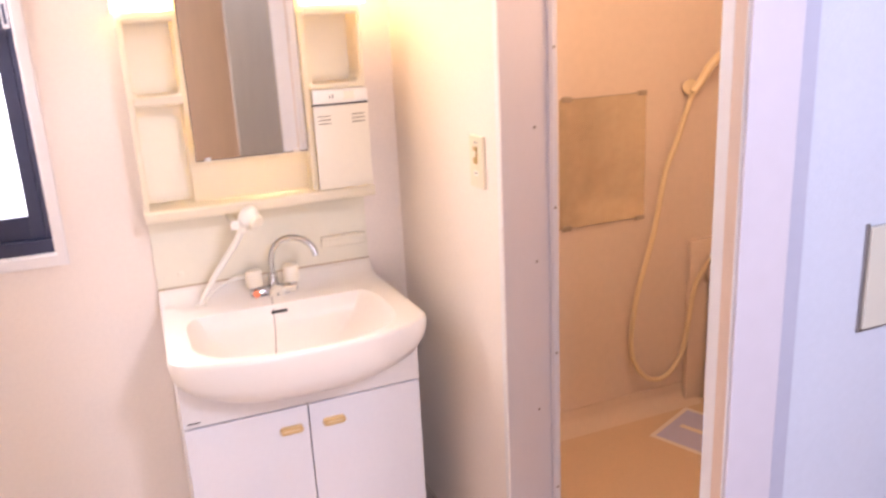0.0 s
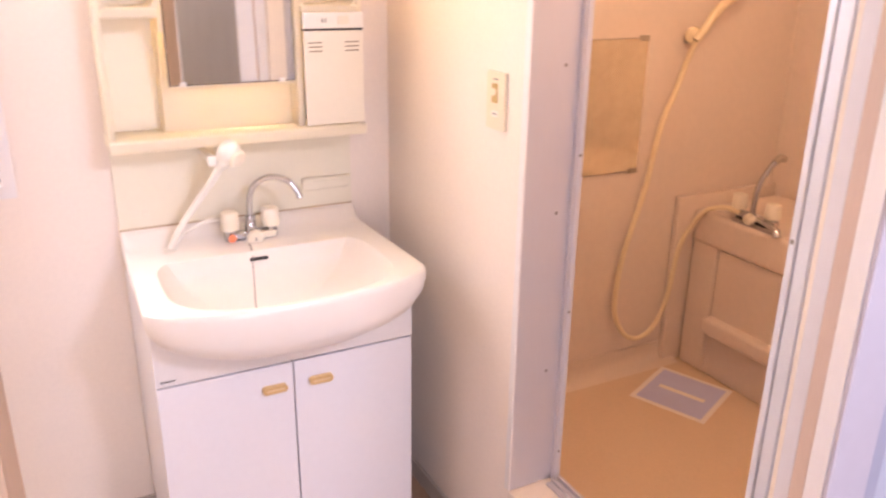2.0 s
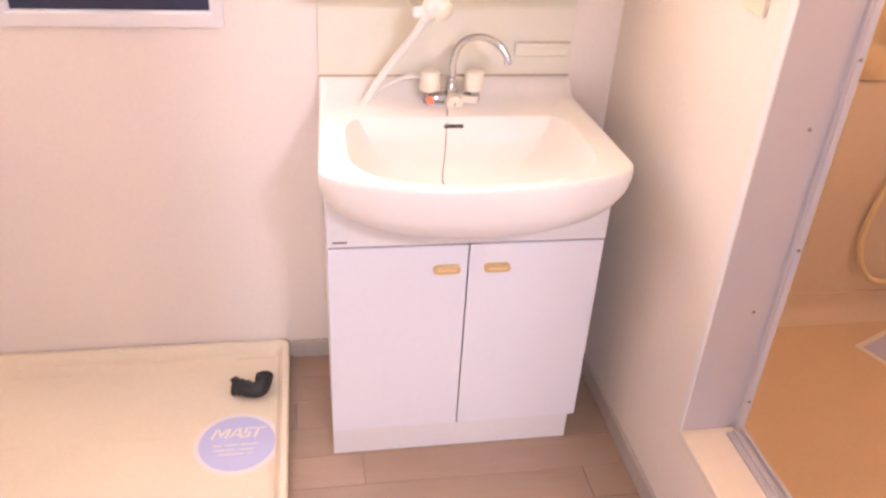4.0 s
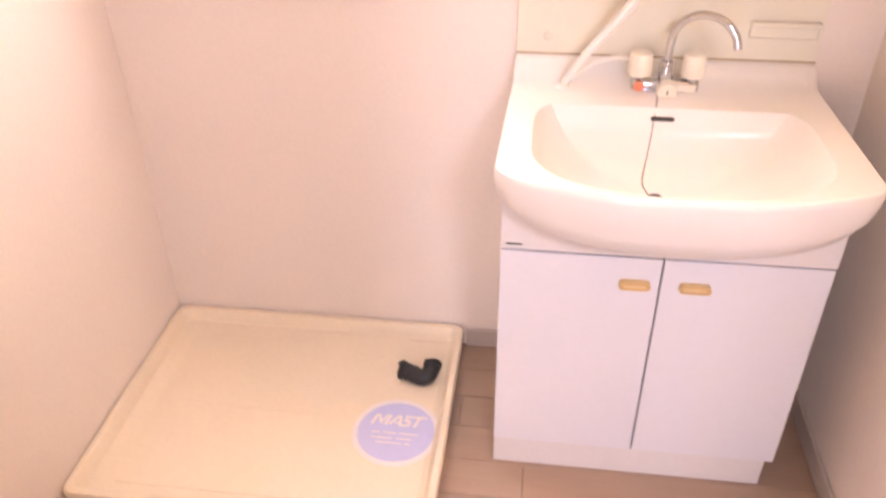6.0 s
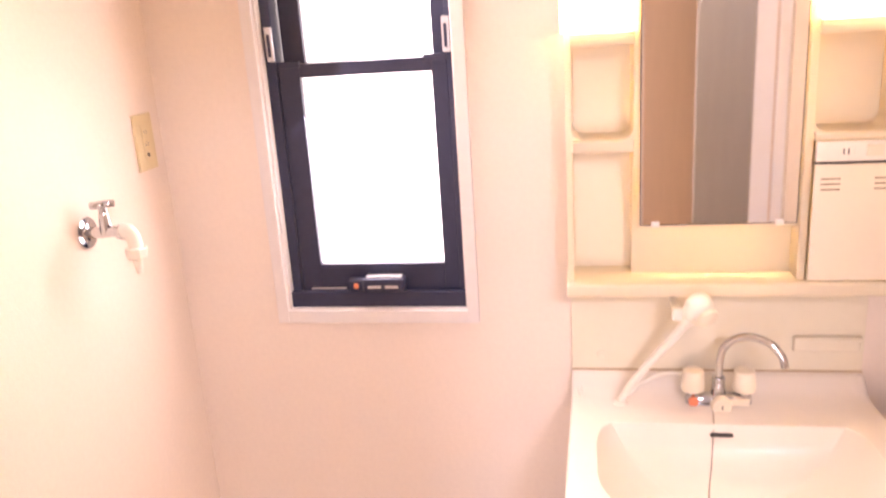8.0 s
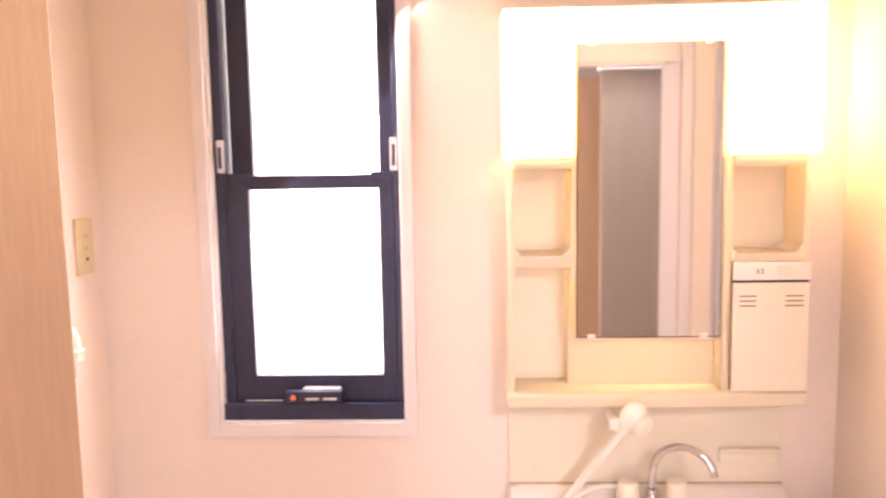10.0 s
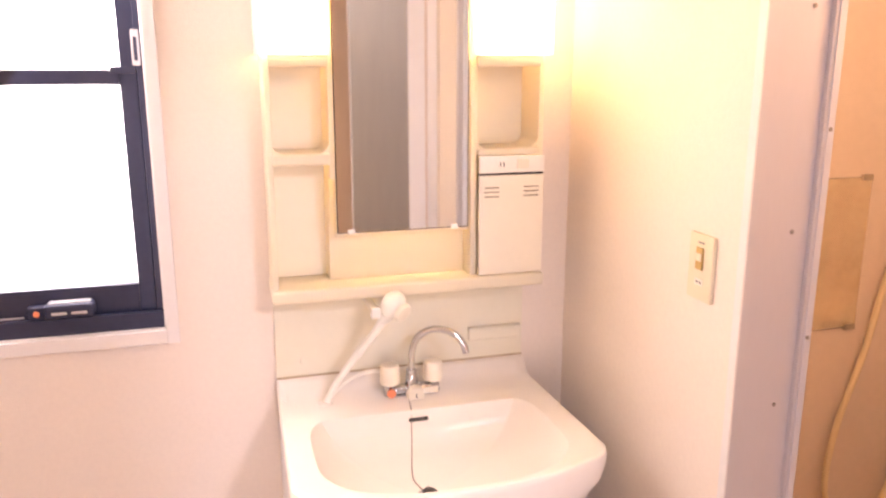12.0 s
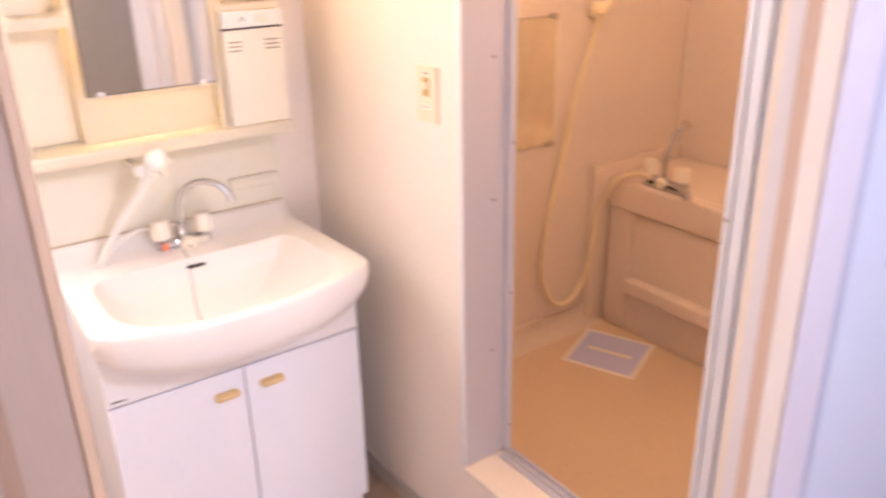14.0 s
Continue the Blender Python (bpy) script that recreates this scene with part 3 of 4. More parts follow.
def vanity():
    v = thing("washbasin_cabinet", (VC, -0.2, 0), "white two-door washbasin cabinet with gold handles standing on the plank floor", "cabinet")
    part("body", boxes(((VX0 + 0.001, -0.380, 0.076), (VX1 - 0.001, -0.004, 0.585)), ((VX0 + 0.001, -0.385, 0.585), (VX1 - 0.001, -0.004, 0.634)), bevel=0.001), M_CABINET, v)
    rail = [(VX0 + 0.001, 0.590), (VX1 - 0.001, 0.590), (VX1 - 0.001, 0.722), (-0.100, 0.722), (-0.165, 0.652), (-0.537, 0.652), (-0.602, 0.722), (VX0 + 0.001, 0.722)]
    part("front_rail", extrude_outline(rail, 1, -0.401, -0.3852), M_KICK, v, "cream front rail under the basin")
    for a in (VX0 + 0.001, VX1 - 0.017):
        part("side_panel", boxes(((a, -0.385, 0.6342), (a + 0.016, -0.004, 0.722))), M_CABINET, v)
    part("kickboard", boxes(((VX0 + 0.002, -0.395, 0.0), (VX1 - 0.016, -0.02, 0.0755)), bevel=0.0015), M_KICK, v, "pale kickboard")
    part("label_mark", boxes(((-0.641, -0.4022, 0.600), (-0.611, -0.4012, 0.603))), M_GAP, v, "tiny dark maker's mark")
    for a, b, hx in ((VX0 + 0.001, VC - 0.0015, -0.3985), (VC + 0.0015, VX1 - 0.001, -0.2885)):
        d = part("door", boxes(((a, -0.400, 0.079), (b, -0.3805, 0.5845)), bevel=0.002), M_CABINET, v, "glossy white flat door")
        h = part("handle", extrude_outline(round_rect(hx - 0.029, 0.520, hx + 0.029, 0.538, 0.0088, 6), 1, -0.4125, -0.4005), M_BRASS, d, "gold pill-shaped handle", smooth=True)
        part("handle_groove", extrude_outline(round_rect(hx - 0.021, 0.5262, hx + 0.021, 0.5315, 0.0025, 4), 1, -0.4135, -0.4120), mat("gold_inlay", (0.86, 0.66, 0.38), 0.3, 0.4) if "gold_inlay" not in bpy.data.materials else bpy.data.materials["gold_inlay"], h)
    # Near-black fillers paint the shade in the gaps above and between the doors.
    part("door_shadow_gap", boxes(((VX0 + 0.004, -0.3850, 0.5850), (VX1 - 0.004, -0.3815, 0.5895)), ((VC - 0.0012, -0.3900, 0.08), (VC + 0.0012, -0.3830, 0.584))), M_GAP, v, "dark strips painting the shade in the gaps around the doors")

    b = thing("washbasin", (VC, -0.25, 0.64), "glossy cream-white ceramic washbasin with a bowed front on the cabinet", "washbasin")
    O = outline
    top = 0.790
    def apron(ring, top_z=0.770):
        """Lifts the underside towards the basin's ends, where the apron is shallow."""
        out = []
        for x, y, z in ring:
            u = min(abs(x - VC) / (VX1 - VC), 1.0)
            out.append((x, y, z + max(top_z - z, 0) * 0.42 * u ** 3.5))
        return out
    rings = [apron(O(0.652, -0.125, bulge=0.050, r=0.05)), apron(O(0.653, -0.080, bulge=0.060, r=0.05)), apron(O(0.660, -0.040, bulge=0.066, r=0.045)), apron(O(0.678, -0.015, bulge=0.067, r=0.04)),
             apron(O(0.712, -0.004)), apron(O(0.750, 0.0)), O(0.776, 0.001), O(0.7865, -0.001), O(0.7895, -0.004), O(0.790, -0.010)]
    rings = [backlift(r, 0.034) if i > 5 else r for i, r in enumerate(rings)]
    rings = [[(x, min(y, -0.0035), z) for x, y, z in r] for r in rings]
    i0 = inner(top, 0)
    base = O(top, -0.010)
    rings += [backlift(mixr(base, i0, t, 0.7895), 0.034) for t in (0.06, 0.12, 0.18, 0.25, 0.35)] + [mixr(base, i0, 0.80, 0.7890), mixr(base, i0, 1.0, 0.7870)]
    rings += [inner(0.776, 0.006, 0.43), inner(0.757, 0.014, 0.47), inner(0.735, 0.026, 0.54), inner(0.713, 0.044, 0.64), inner(0.694, 0.068, 0.74)]
    last = rings[-1]
    spot = []
    for p in last:
        a = math.atan2(p[1] + 0.325, p[0] + 0.374)
        spot.append((-0.374 + 0.020 * math.cos(a), -0.325 + 0.020 * math.sin(a), 0.6565))
    for t, z in ((0.16, 0.6815), (0.36, 0.672), (0.60, 0.6645), (0.80, 0.660), (1.0, 0.6575)):
        rings.append(mixr(last, spot, t, z))
    bm = loft(rings, True, True)
    skin = BVHTree.FromBMesh(bm)
    part("bowl", bm, M_CERAMIC, b, smooth=True)
    ys = skin.ray_cast(Vector((-0.360, -0.33, 0.767)), Vector((0, 1, 0)))[0].y
    part("overflow_slot", extrude_outline(round_rect(-0.383, 0.7635, -0.338, 0.7715, 0.004, 4), 1, ys - 0.0022, ys + 0.004), M_GAP, b, "dark overflow slot")
    part("drain", rod((-0.374, -0.325, 0.655), (-0.374, -0.325, 0.6640), 0.024, seg=24, bevel=0.002), M_CHROME, b, "chrome drain ring", smooth=True)
    part("plug", rod((-0.372, -0.327, 0.6640), (-0.370, -0.328, 0.673), 0.018, 0.015, seg=20, bevel=0.002), M_RUBBER, b, "black rubber plug", smooth=True)
    chain = thing("plug_chain", (-0.352, -0.16, 0.78), "thin steel ball chain hanging from the tap into the basin", "chain")
    pts = [(-0.366, -0.118, 0.812)]
    path = smooth_line([(-0.368, -0.130, 0), (-0.373, -0.170, 0), (-0.380, -0.205, 0), (-0.389, -0.240, 0), (-0.392, -0.268, 0), (-0.384, -0.290, 0), (-0.374, -0.312, 0)], 4)
    for q in path:
        hit, n = skin.ray_cast(Vector((q[0], q[1], 1.0)), Vector((0, 0, -1)))[:2]
        n = n if n.z > 0 else -n
        pts.append(tuple(hit + n * 0.0050))
    pts.append((-0.374, -0.323, 0.676))
    part("cord", tube(pts, 0.0011, n=3, seg=8), M_CHAIN, chain, smooth=True)
    bm = bmesh.new()
    for p in smooth_line(pts, 3):
        bmesh.ops.create_icosphere(bm, subdivisions=1, radius=0.0018, matrix=Matrix.Translation(p))
    part("bead_chain", bm, M_CHAIN, chain, smooth=True, kind="stuff")


vanity()


def faucet():
    f = thing("basin_tap", (-0.35, -0.09, 0.79), "chrome mixer tap with cream knobs on the washbasin deck", "tap")
    y = -0.095
    part("tap_body", rod((-0.418, y, 0.801), (-0.288, y, 0.801), 0.0135, seg=24, bevel=0.003), M_CHROME, f, smooth=True)
    part("foot", boxes(((-0.395, y - 0.014, 0.788), (-0.311, y + 0.014, 0.794)), bevel=0.002), M_CHROME, f)
    part("centre_block", rod((-0.353, y, 0.795), (-0.353, y, 0.840), 0.017, 0.013, bevel=0.003), M_CHROME, f, smooth=True)
    for x in (-0.404, -0.302):
        bm = rod((x, y, 0.818), (x, y, 0.866), 0.0235, 0.0215, seg=28, bevel=0.006)
        k = part("knob", bm, M_PLASTIC, f, "cream plastic knob", smooth=True)
        part("stem", rod((x, y, 0.808), (x, y, 0.819), 0.012), M_CHROME, f, smooth=True)
    part("hot_mark", rod((-0.404, y - 0.0155, 0.801), (-0.404, y - 0.0205, 0.801), 0.0105, seg=20, bevel=0.001), M_RED, f, "orange-red hot water mark")
    part("plate", boxes(((-0.335, y - 0.0205, 0.793), (-0.294, y - 0.0165, 0.808)), bevel=0.001), M_PLASTIC, f, "cream plate")
    part("selector", rod((-0.350, y - 0.016, 0.798), (-0.350, y - 0.037, 0.796), 0.0215, 0.0195, seg=24, bevel=0.004), M_PLASTIC, f, "round cream selector", smooth=True)
    part("selector_mark", boxes(((-0.3512, y - 0.0382, 0.793), (-0.3488, y - 0.0372, 0.802))), M_GAP, f)
    part("spout", tube([(-0.353, y, 0.835), (-0.352, y, 0.885), (-0.344, y - 0.004, 0.918), (-0.324, y - 0.012, 0.940), (-0.296, y - 0.024, 0.948), (-0.266, y - 0.038, 0.940), (-0.245, y - 0.048, 0.918), (-0.238, y - 0.052, 0.895)], 0.0078, seg=16), M_CHROME, f, smooth=True)
    part("collar", rod((-0.353, y, 0.838), (-0.353, y, 0.850), 0.013, bevel=0.002), M_CHROME, f, smooth=True)
    h = thing("hand_shower", (-0.545, -0.09, 0.79), "cream hand shower on a leaning stem beside the basin tap", "shower")
    part("stem", tube([(-0.550, -0.098, 0.786), (-0.545, -0.100, 0.806), (-0.520, -0.108, 0.850), (-0.484, -0.124, 0.905), (-0.446, -0.144, 0.962), (-0.428, -0.156, 0.998)], 0.0068, seg=14, radius_end=0.0098), M_WHITEPL, h, smooth=True)
    bm = bmesh.new()
    bmesh.ops.create_uvsphere(bm, u_segments=28, v_segments=16, radius=0.0305, matrix=Matrix.Translation((-0.410, -0.172, 1.032)) @ Matrix.Rotation(radians(35), 4, "Y") @ Matrix.Diagonal((0.82, 0.92, 1.0, 1.0)))
    part("spray_head", bm, M_WHITEPL, h, smooth=True)
    part("face_ring", rod((-0.398, -0.196, 1.022), (-0.393, -0.204, 1.018), 0.022, 0.019, seg=24, bevel=0.002), M_PLASTIC, h, "cream spray face", smooth=True)
    part("neck", rod((-0.431, -0.154, 0.990), (-0.419, -0.164, 1.012), 0.0115, 0.018, bevel=0.004), M_WHITEPL, h, smooth=True)
    part("hook", boxes(((-0.452, -0.150, 1.004), (-0.436, -0.0125, 1.018)), ((-0.456, -0.166, 1.000), (-0.430, -0.148, 1.024)), bevel=0.004), M_WHITEPL, h, "white holder arm from the wall")
    part("collar", rod((-0.551, -0.099, 0.784), (-0.549, -0.098, 0.793), 0.019, 0.016, bevel=0.003), M_WHITEPL, h, smooth=True)
    part("hose", tube([(-0.535, -0.07, 0.792), (-0.500, -0.052, 0.816), (-0.455, -0.050, 0.834), (-0.412, -0.06, 0.838)], 0.005, seg=10), M_WHITEPL, h, "thin pale hose", smooth=True)


faucet()


# ---- splashback and mirror cabinet ----
def splash():
    s = thing("splashback", (VC, 0, 0.82), "cream plastic splashback panel between washbasin and mirror cabinet", "splashback")
    part("panel", boxes(((VX0, -0.012, 0.8255), (VX1, -0.001, 1.038)), bevel=0.001), M_SPLASH, s)
    part("bottom_seal", boxes(((VX0, -0.0145, 0.8235), (VX1, -0.0122, 0.8275))), mat("seal_brown", (0.50, 0.39, 0.26), 0.6), s, "brown sealant line")
    part("soap_ledge", boxes(((-0.192, -0.024, 0.874), (-0.060, -0.0125, 0.902)), bevel=0.0055, seg=4), M_SPLASH, s, "moulded soap ledge", smooth=True)
    part("ledge_lip", boxes(((-0.192, -0.030, 0.898), (-0.058, -0.0125, 0.908)), bevel=0.004, seg=3), M_SPLASH, s, smooth=True)
    part("cap", rod((-0.588, -0.0121, 0.862), (-0.588, -0.0145, 0.862), 0.009, bevel=0.001), M_SPLASH, s, smooth=True)


splash()

CX0, CX1 = -0.655, -0.052


def mirror_cabinet():
    c = thing("mirror_cabinet", (VC, 0, 1.04), "cream plastic mirror cabinet with open niches and a lit top", "cabinet")
    D = -0.118
    w = 0.012
    part("back_panel", boxes(((CX0, -0.012, 1.066), (CX1, -0.001, 1.83)), bevel=0.002), M_CREAM, c)
    for a in (CX0, CX1 - w):
        part("side_panel", boxes(((a, D, 1.066), (a + w, -0.0125, 1.552)), bevel=0.003), M_CABPL, c, smooth=True)
    for a, b, z in ((-0.528, -0.518, 1.296), (-0.220, -0.205, 1.066)):
        part("divider", boxes(((a, D + 0.004, z), (b, -0.0125, 1.79)), bevel=0.003), M_CABPL, c, smooth=True)
    part("centre_panel", boxes(((-0.528, -0.066, 1.0665), (-0.221, -0.0615, 1.23)), ((-0.528, -0.0612, 1.0665), (-0.5245, -0.0125, 1.2955)), ((-0.528, -0.0905, 1.195), (-0.5245, -0.0662, 1.2955)), ((-0.5240, -0.0660, 1.2305), (-0.500, -0.0615, 1.2955)), bevel=0.0015), M_CABPL, c, smooth=True)
    for a, m in ((CX0 - 0.009, M_WHITEPL), (CX1 + 0.0062, M_SIDEGLOW)):
        part("lamp_side", boxes(((a, -0.138, 1.552), (a + 0.0028, -0.001, 1.836)), bevel=0.001), m, c, "dim plastic lamp side")
    part("tray", boxes(((CX0 - 0.003, -0.135, 1.038), (CX1 + 0.003, -0.001, 1.066)), bevel=0.006, seg=3), M_CABPL, c, "cream bottom tray", smooth=True)
    part("mirror_backing", boxes(((-0.5175, -0.1005, 1.170), (-0.2205, -0.092, 1.7895)), bevel=0.002), M_CABPL, c)
    part("mirror", boxes(((-0.513, -0.1062, 1.180), (-0.224, -0.1015, 1.774))), M_MIRROR, c, "mirror glass")
    part("mirror_edge", boxes(((-0.5145, -0.1058, 1.178), (-0.2225, -0.1008, 1.1798)), ((-0.2238, -0.1058, 1.18), (-0.2225, -0.1008, 1.774)), ((-0.5145, -0.1058, 1.18), (-0.5132, -0.1008, 1.774))), M_GAP, c, "dark mirror edge")
    part("lamp_tube", rod((-0.490, -0.079, 1.36), (-0.240, -0.079, 1.36), 0.0075, seg=12), M_TUBE, c, "glowing tube behind the mirror")
    for x, z in ((-0.485, 1.181), (-0.255, 1.181), (-0.485, 1.774), (-0.255, 1.774)):
        part("mirror_clip", boxes(((x - 0.008, -0.1092, z - 0.006), (x + 0.008, -0.1008, z + 0.005)), bevel=0.002), M_WHITEPL, c, "small white clip")
    for a, b, in ((CX0 + w, -0.528), (-0.205, CX1 - w)):
        zs = ((1.328, 1.352), (1.546, 1.552)) if a < -0.5 else ((1.336, 1.352), (1.546, 1.552))
        for z0, z1 in zs:
            part("shelf", boxes(((a - 0.001, D - 0.006, z0), (b + 0.001, -0.0125, z1)), bevel=min(0.005, (z1 - z0) * 0.4), seg=3), M_CREAM if z1 > 1.5 else M_CABPL, c, smooth=True)
        part("niche_lip", boxes(((a - 0.001, D - 0.006, 1.526), (b + 0.001, D + 0.008, 1.5455)), bevel=0.003), M_CABPL, c, smooth=True)
        for zc in (1.352, 1.5455):
            sgn = 1 if zc < 1.4 else -1
            for xx, sx in ((a, 1), (b, -1)):
                pts = [(xx - 0.001 * sx, zc - 0.001 * sgn)] + [(xx + sx * (0.02 - 0.02 * math.sin(radians(t))), zc + sgn * (0.02 - 0.02 * math.cos(radians(t)))) for t in range(90, -1, -15)][::1]
                part("niche_corner", extrude_outline(pts, 1, -0.112, -0.0125), M_CREAM, c)
    # storage box with socket on the lamp side
    d = part("storage_door", boxes(((-0.2035, -0.128, 1.068), (CX1 + 0.0, -0.1185, 1.293)), bevel=0.003), M_PLASTIC, c, "cream storage door with air slits", smooth=True)
    for x0, x1 in ((-0.192, -0.158), (-0.100, -0.064)):
        for z in (1.246, 1.256, 1.266):
            # Thin plates, not cuts; the slits' shade is put into their brown.
            part("slit", extrude_outline(round_rect(x0, z - 0.0014, x1, z + 0.0014, 0.0012, 3), 1, -0.1286, -0.1279), mat("slit_shadow", (0.25, 0.19, 0.12), 0.7) if "slit_shadow" not in bpy.data.materials else bpy.data.materials["slit_shadow"], d)
    o = part("socket_strip", boxes(((-0.2035, -0.130, 1.298), (CX1 + 0.0, -0.1185, 1.3355)), bevel=0.003), M_WHITEPL, c, "white socket strip", smooth=True)
    part("strip_gap", boxes(((-0.2035, -0.1225, 1.2932), (CX1, -0.1186, 1.2978))), M_GAP, c)
    part("socket", boxes(((-0.168, -0.1315, 1.307), (-0.138, -0.1295, 1.328)), bevel=0.001), M_WHITEPL, o, "two-pin socket")
    for x in (-0.157, -0.149):
        part("pin_slot", boxes(((x - 0.0012, -0.1320, 1.312), (x + 0.0012, -0.1314, 1.322))), M_GAP, o)
    part("switch", boxes(((-0.118, -0.1325, 1.307), (-0.090, -0.1295, 1.328)), bevel=0.001), M_PLASTIC, o, "cream rocker switch")
    # lamp diffusers
    for a, b in ((CX0 - 0.006, -0.5285), (-0.2045, CX1 + 0.006)):
        part("lamp_diffuser", boxes(((a, -0.135, 1.5525), (b, -0.013, 1.79)), bevel=0.012, seg=4), M_GLOW, c, "glowing white lamp diffuser", smooth=True)
    rings = []
    for k in range(25):
        u = k / 24
        x = CX0 - 0.006 + (CX1 - CX0 + 0.012) * u
        e = min(u, 1 - u)
        dip = 0.009 * min(max((e - 0.22) / 0.10, 0), 1)
        top, front = 1.838 - dip, -0.142 + dip * 0.8
        prof = [(-0.002, 1.7915), (front + 0.008, 1.7915), (front, 1.799), (front, top - 0.014), (front + 0.005, top - 0.004), (front + 0.016, top), (-0.002, top)]
        rings.append([(x, y, z) for y, z in prof])
    part("top_plate", boxes(((CX0 - 0.007, -0.128, 1.8385), (CX1 + 0.007, -0.001, 1.842)), bevel=0.001), M_WHITEPL, c, "opaque white lamp top")
    part("lamp_cover", loft(rings), M_GLOW, c, "glowing white lamp cover", smooth=True)


mirror_cabinet()


# ---- washing machine pan, elbow, sticker, tap, outlets ----
def pan():
    p = thing("washing_machine_pan", (-1.155, -0.33, 0), "cream plastic washing machine drip pan in the wall corner", "drip pan")
    X0, X1, Y0, Y1 = XL + 0.002, -0.757, -0.652, -0.003
    rr = lambda s, z, r: [(x, y, z) for x, y in round_rect(X0 + s, Y0 + s, X1 - s, Y1 - s, r, 6)]
    rings = [rr(0.012, 0.0, 0.03), rr(0.004, 0.045, 0.03), rr(0.0, 0.050, 0.03), rr(0.0, 0.060, 0.03), rr(0.004, 0.0655, 0.028), rr(0.016, 0.0655, 0.024), rr(0.021, 0.061, 0.022), rr(0.030, 0.034, 0.02), rr(0.040, 0.030, 0.02)]
    part("tray", loft(rings), M_PAN, p, smooth=True)
    part("raised_bed", extrude_outline(round_rect(X0 + 0.075, Y0 + 0.03 + 0.04, X1 - 0.045, Y1 - 0.075, 0.02, 5), 2, 0.0296, 0.0322), M_PAN, p)
    part("crease", boxes(((X0 + 0.12, -0.335, 0.0322), (-0.98, -0.331, 0.0330)), bevel=0.0003), M_PAN, p)
    part("text_strip", boxes(((-0.90, -0.044, 0.0301), (-0.80, -0.034, 0.0306))), mat("faint_print", (0.62, 0.52, 0.40), 0.5), p, "faint moulded print")
    st = thing("round_sticker", (-0.880, -0.368, 0.0325), "round pale violet maker's sticker on the drip pan", "sticker")
    disc = lambda r, z0, z1: extrude_outline([(-0.880 + r * math.cos(k / 48 * math.tau), -0.368 + r * math.sin(k / 48 * math.tau)) for k in range(48)], 2, z0, z1)
    part("rim", disc(0.103, 0.0324, 0.0328), M_PALE, st, "white sticker edge")
    part("face", disc(0.090, 0.0329, 0.0332), M_BLUE, st)
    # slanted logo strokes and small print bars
    bm = bmesh.new()
    def bar(x, y, w, h, a, sh=0.0):
        m = Matrix.Translation((x, y, 0.0335)) @ Matrix.Rotation(radians(a), 4, "Z")
        r = bmesh.ops.create_cube(bm, size=1)
        for v in r["verts"]:
            v.co = m @ Vector((v.co.x * w, v.co.y * h, v.co.z * 0.0004))
    cx, cy = -0.880, -0.334
    for dx, dy, w, h, a in ((-0.056, 0, 0.007, 0.034, -20), (-0.043, 0.002, 0.006, 0.028, 14), (-0.034, 0.002, 0.006, 0.030, -34), (-0.024, 0, 0.007, 0.034, -18),
                            (-0.010, 0, 0.006, 0.034, -32), (0.005, 0, 0.007, 0.034, 4), (-0.002, -0.006, 0.013, 0.005, 0),
                            (0.027, 0.014, 0.020, 0.006, 0), (0.019, 0.007, 0.006, 0.012, -15), (0.022, 0.0, 0.017, 0.006, 0), (0.027, -0.007, 0.006, 0.012, -15), (0.017, -0.014, 0.020, 0.006, 0),
                            (0.045, -0.002, 0.007, 0.032, -18), (0.052, 0.014, 0.032, 0.006, 0)):
        bar(cx + dx, cy + dy, w, h, a)
    for dy, runs in ((-0.040, ((-0.046, 0.02), (-0.014, 0.03), (0.030, 0.045))), (-0.056, ((-0.030, 0.05), (0.022, 0.035))), (-0.070, ((-0.012, 0.06), (0.032, 0.012)))):
        for dx, w in runs:
            bar(-0.880 + dx, cy + dy, w, 0.0035, 0)
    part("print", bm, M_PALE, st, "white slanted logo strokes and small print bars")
    e = thing("drain_elbow", (-0.845, -0.19, 0.0325), "black rubber drain elbow lying loose on the drip pan", "pipe elbow")
    z = 0.054
    part("elbow", tube([(-0.896, -0.183, z), (-0.872, -0.192, z), (-0.846, -0.203, z), (-0.829, -0.199, z + 0.002), (-0.823, -0.180, z + 0.006), (-0.821, -0.164, z + 0.009)], 0.0205, seg=18), M_RUBBER, e, smooth=True)
    for q, d, r in (((-0.894, -0.184, z), (1, -0.36, 0), 0.0245), ((-0.880, -0.189, z), (1, -0.36, 0), 0.0225), ((-0.864, -0.195, z), (1, -0.36, 0), 0.0225), ((-0.821, -0.166, z + 0.009), (0.1, -1, -0.15), 0.0235), ((-0.823, -0.180, z + 0.006), (0.1, -1, -0.15), 0.0225)):
        d = Vector(d).normalized() * 0.0035
        part("rib", rod(Vector(q) - d, Vector(q) + d, r, seg=20, bevel=0.002), M_RUBBER, e, smooth=True)
    part("mouth", rod((-0.8206, -0.1632, z + 0.0094), (-0.8203, -0.1605, z + 0.0100), 0.0165, seg=20), M_GREYPL, e, "grey inner ring of the open end", smooth=True)
    part("screw_lug", rod((-0.905, -0.176, z + 0.010), (-0.889, -0.170, z + 0.016), 0.007, seg=12, bevel=0.002), M_RUBBER, e, smooth=True)
    part("clamp", boxes(((-0.842, -0.178, 0.060), (-0.824, -0.160, 0.078)), bevel=0.004), M_RUBBER, e)


pan()


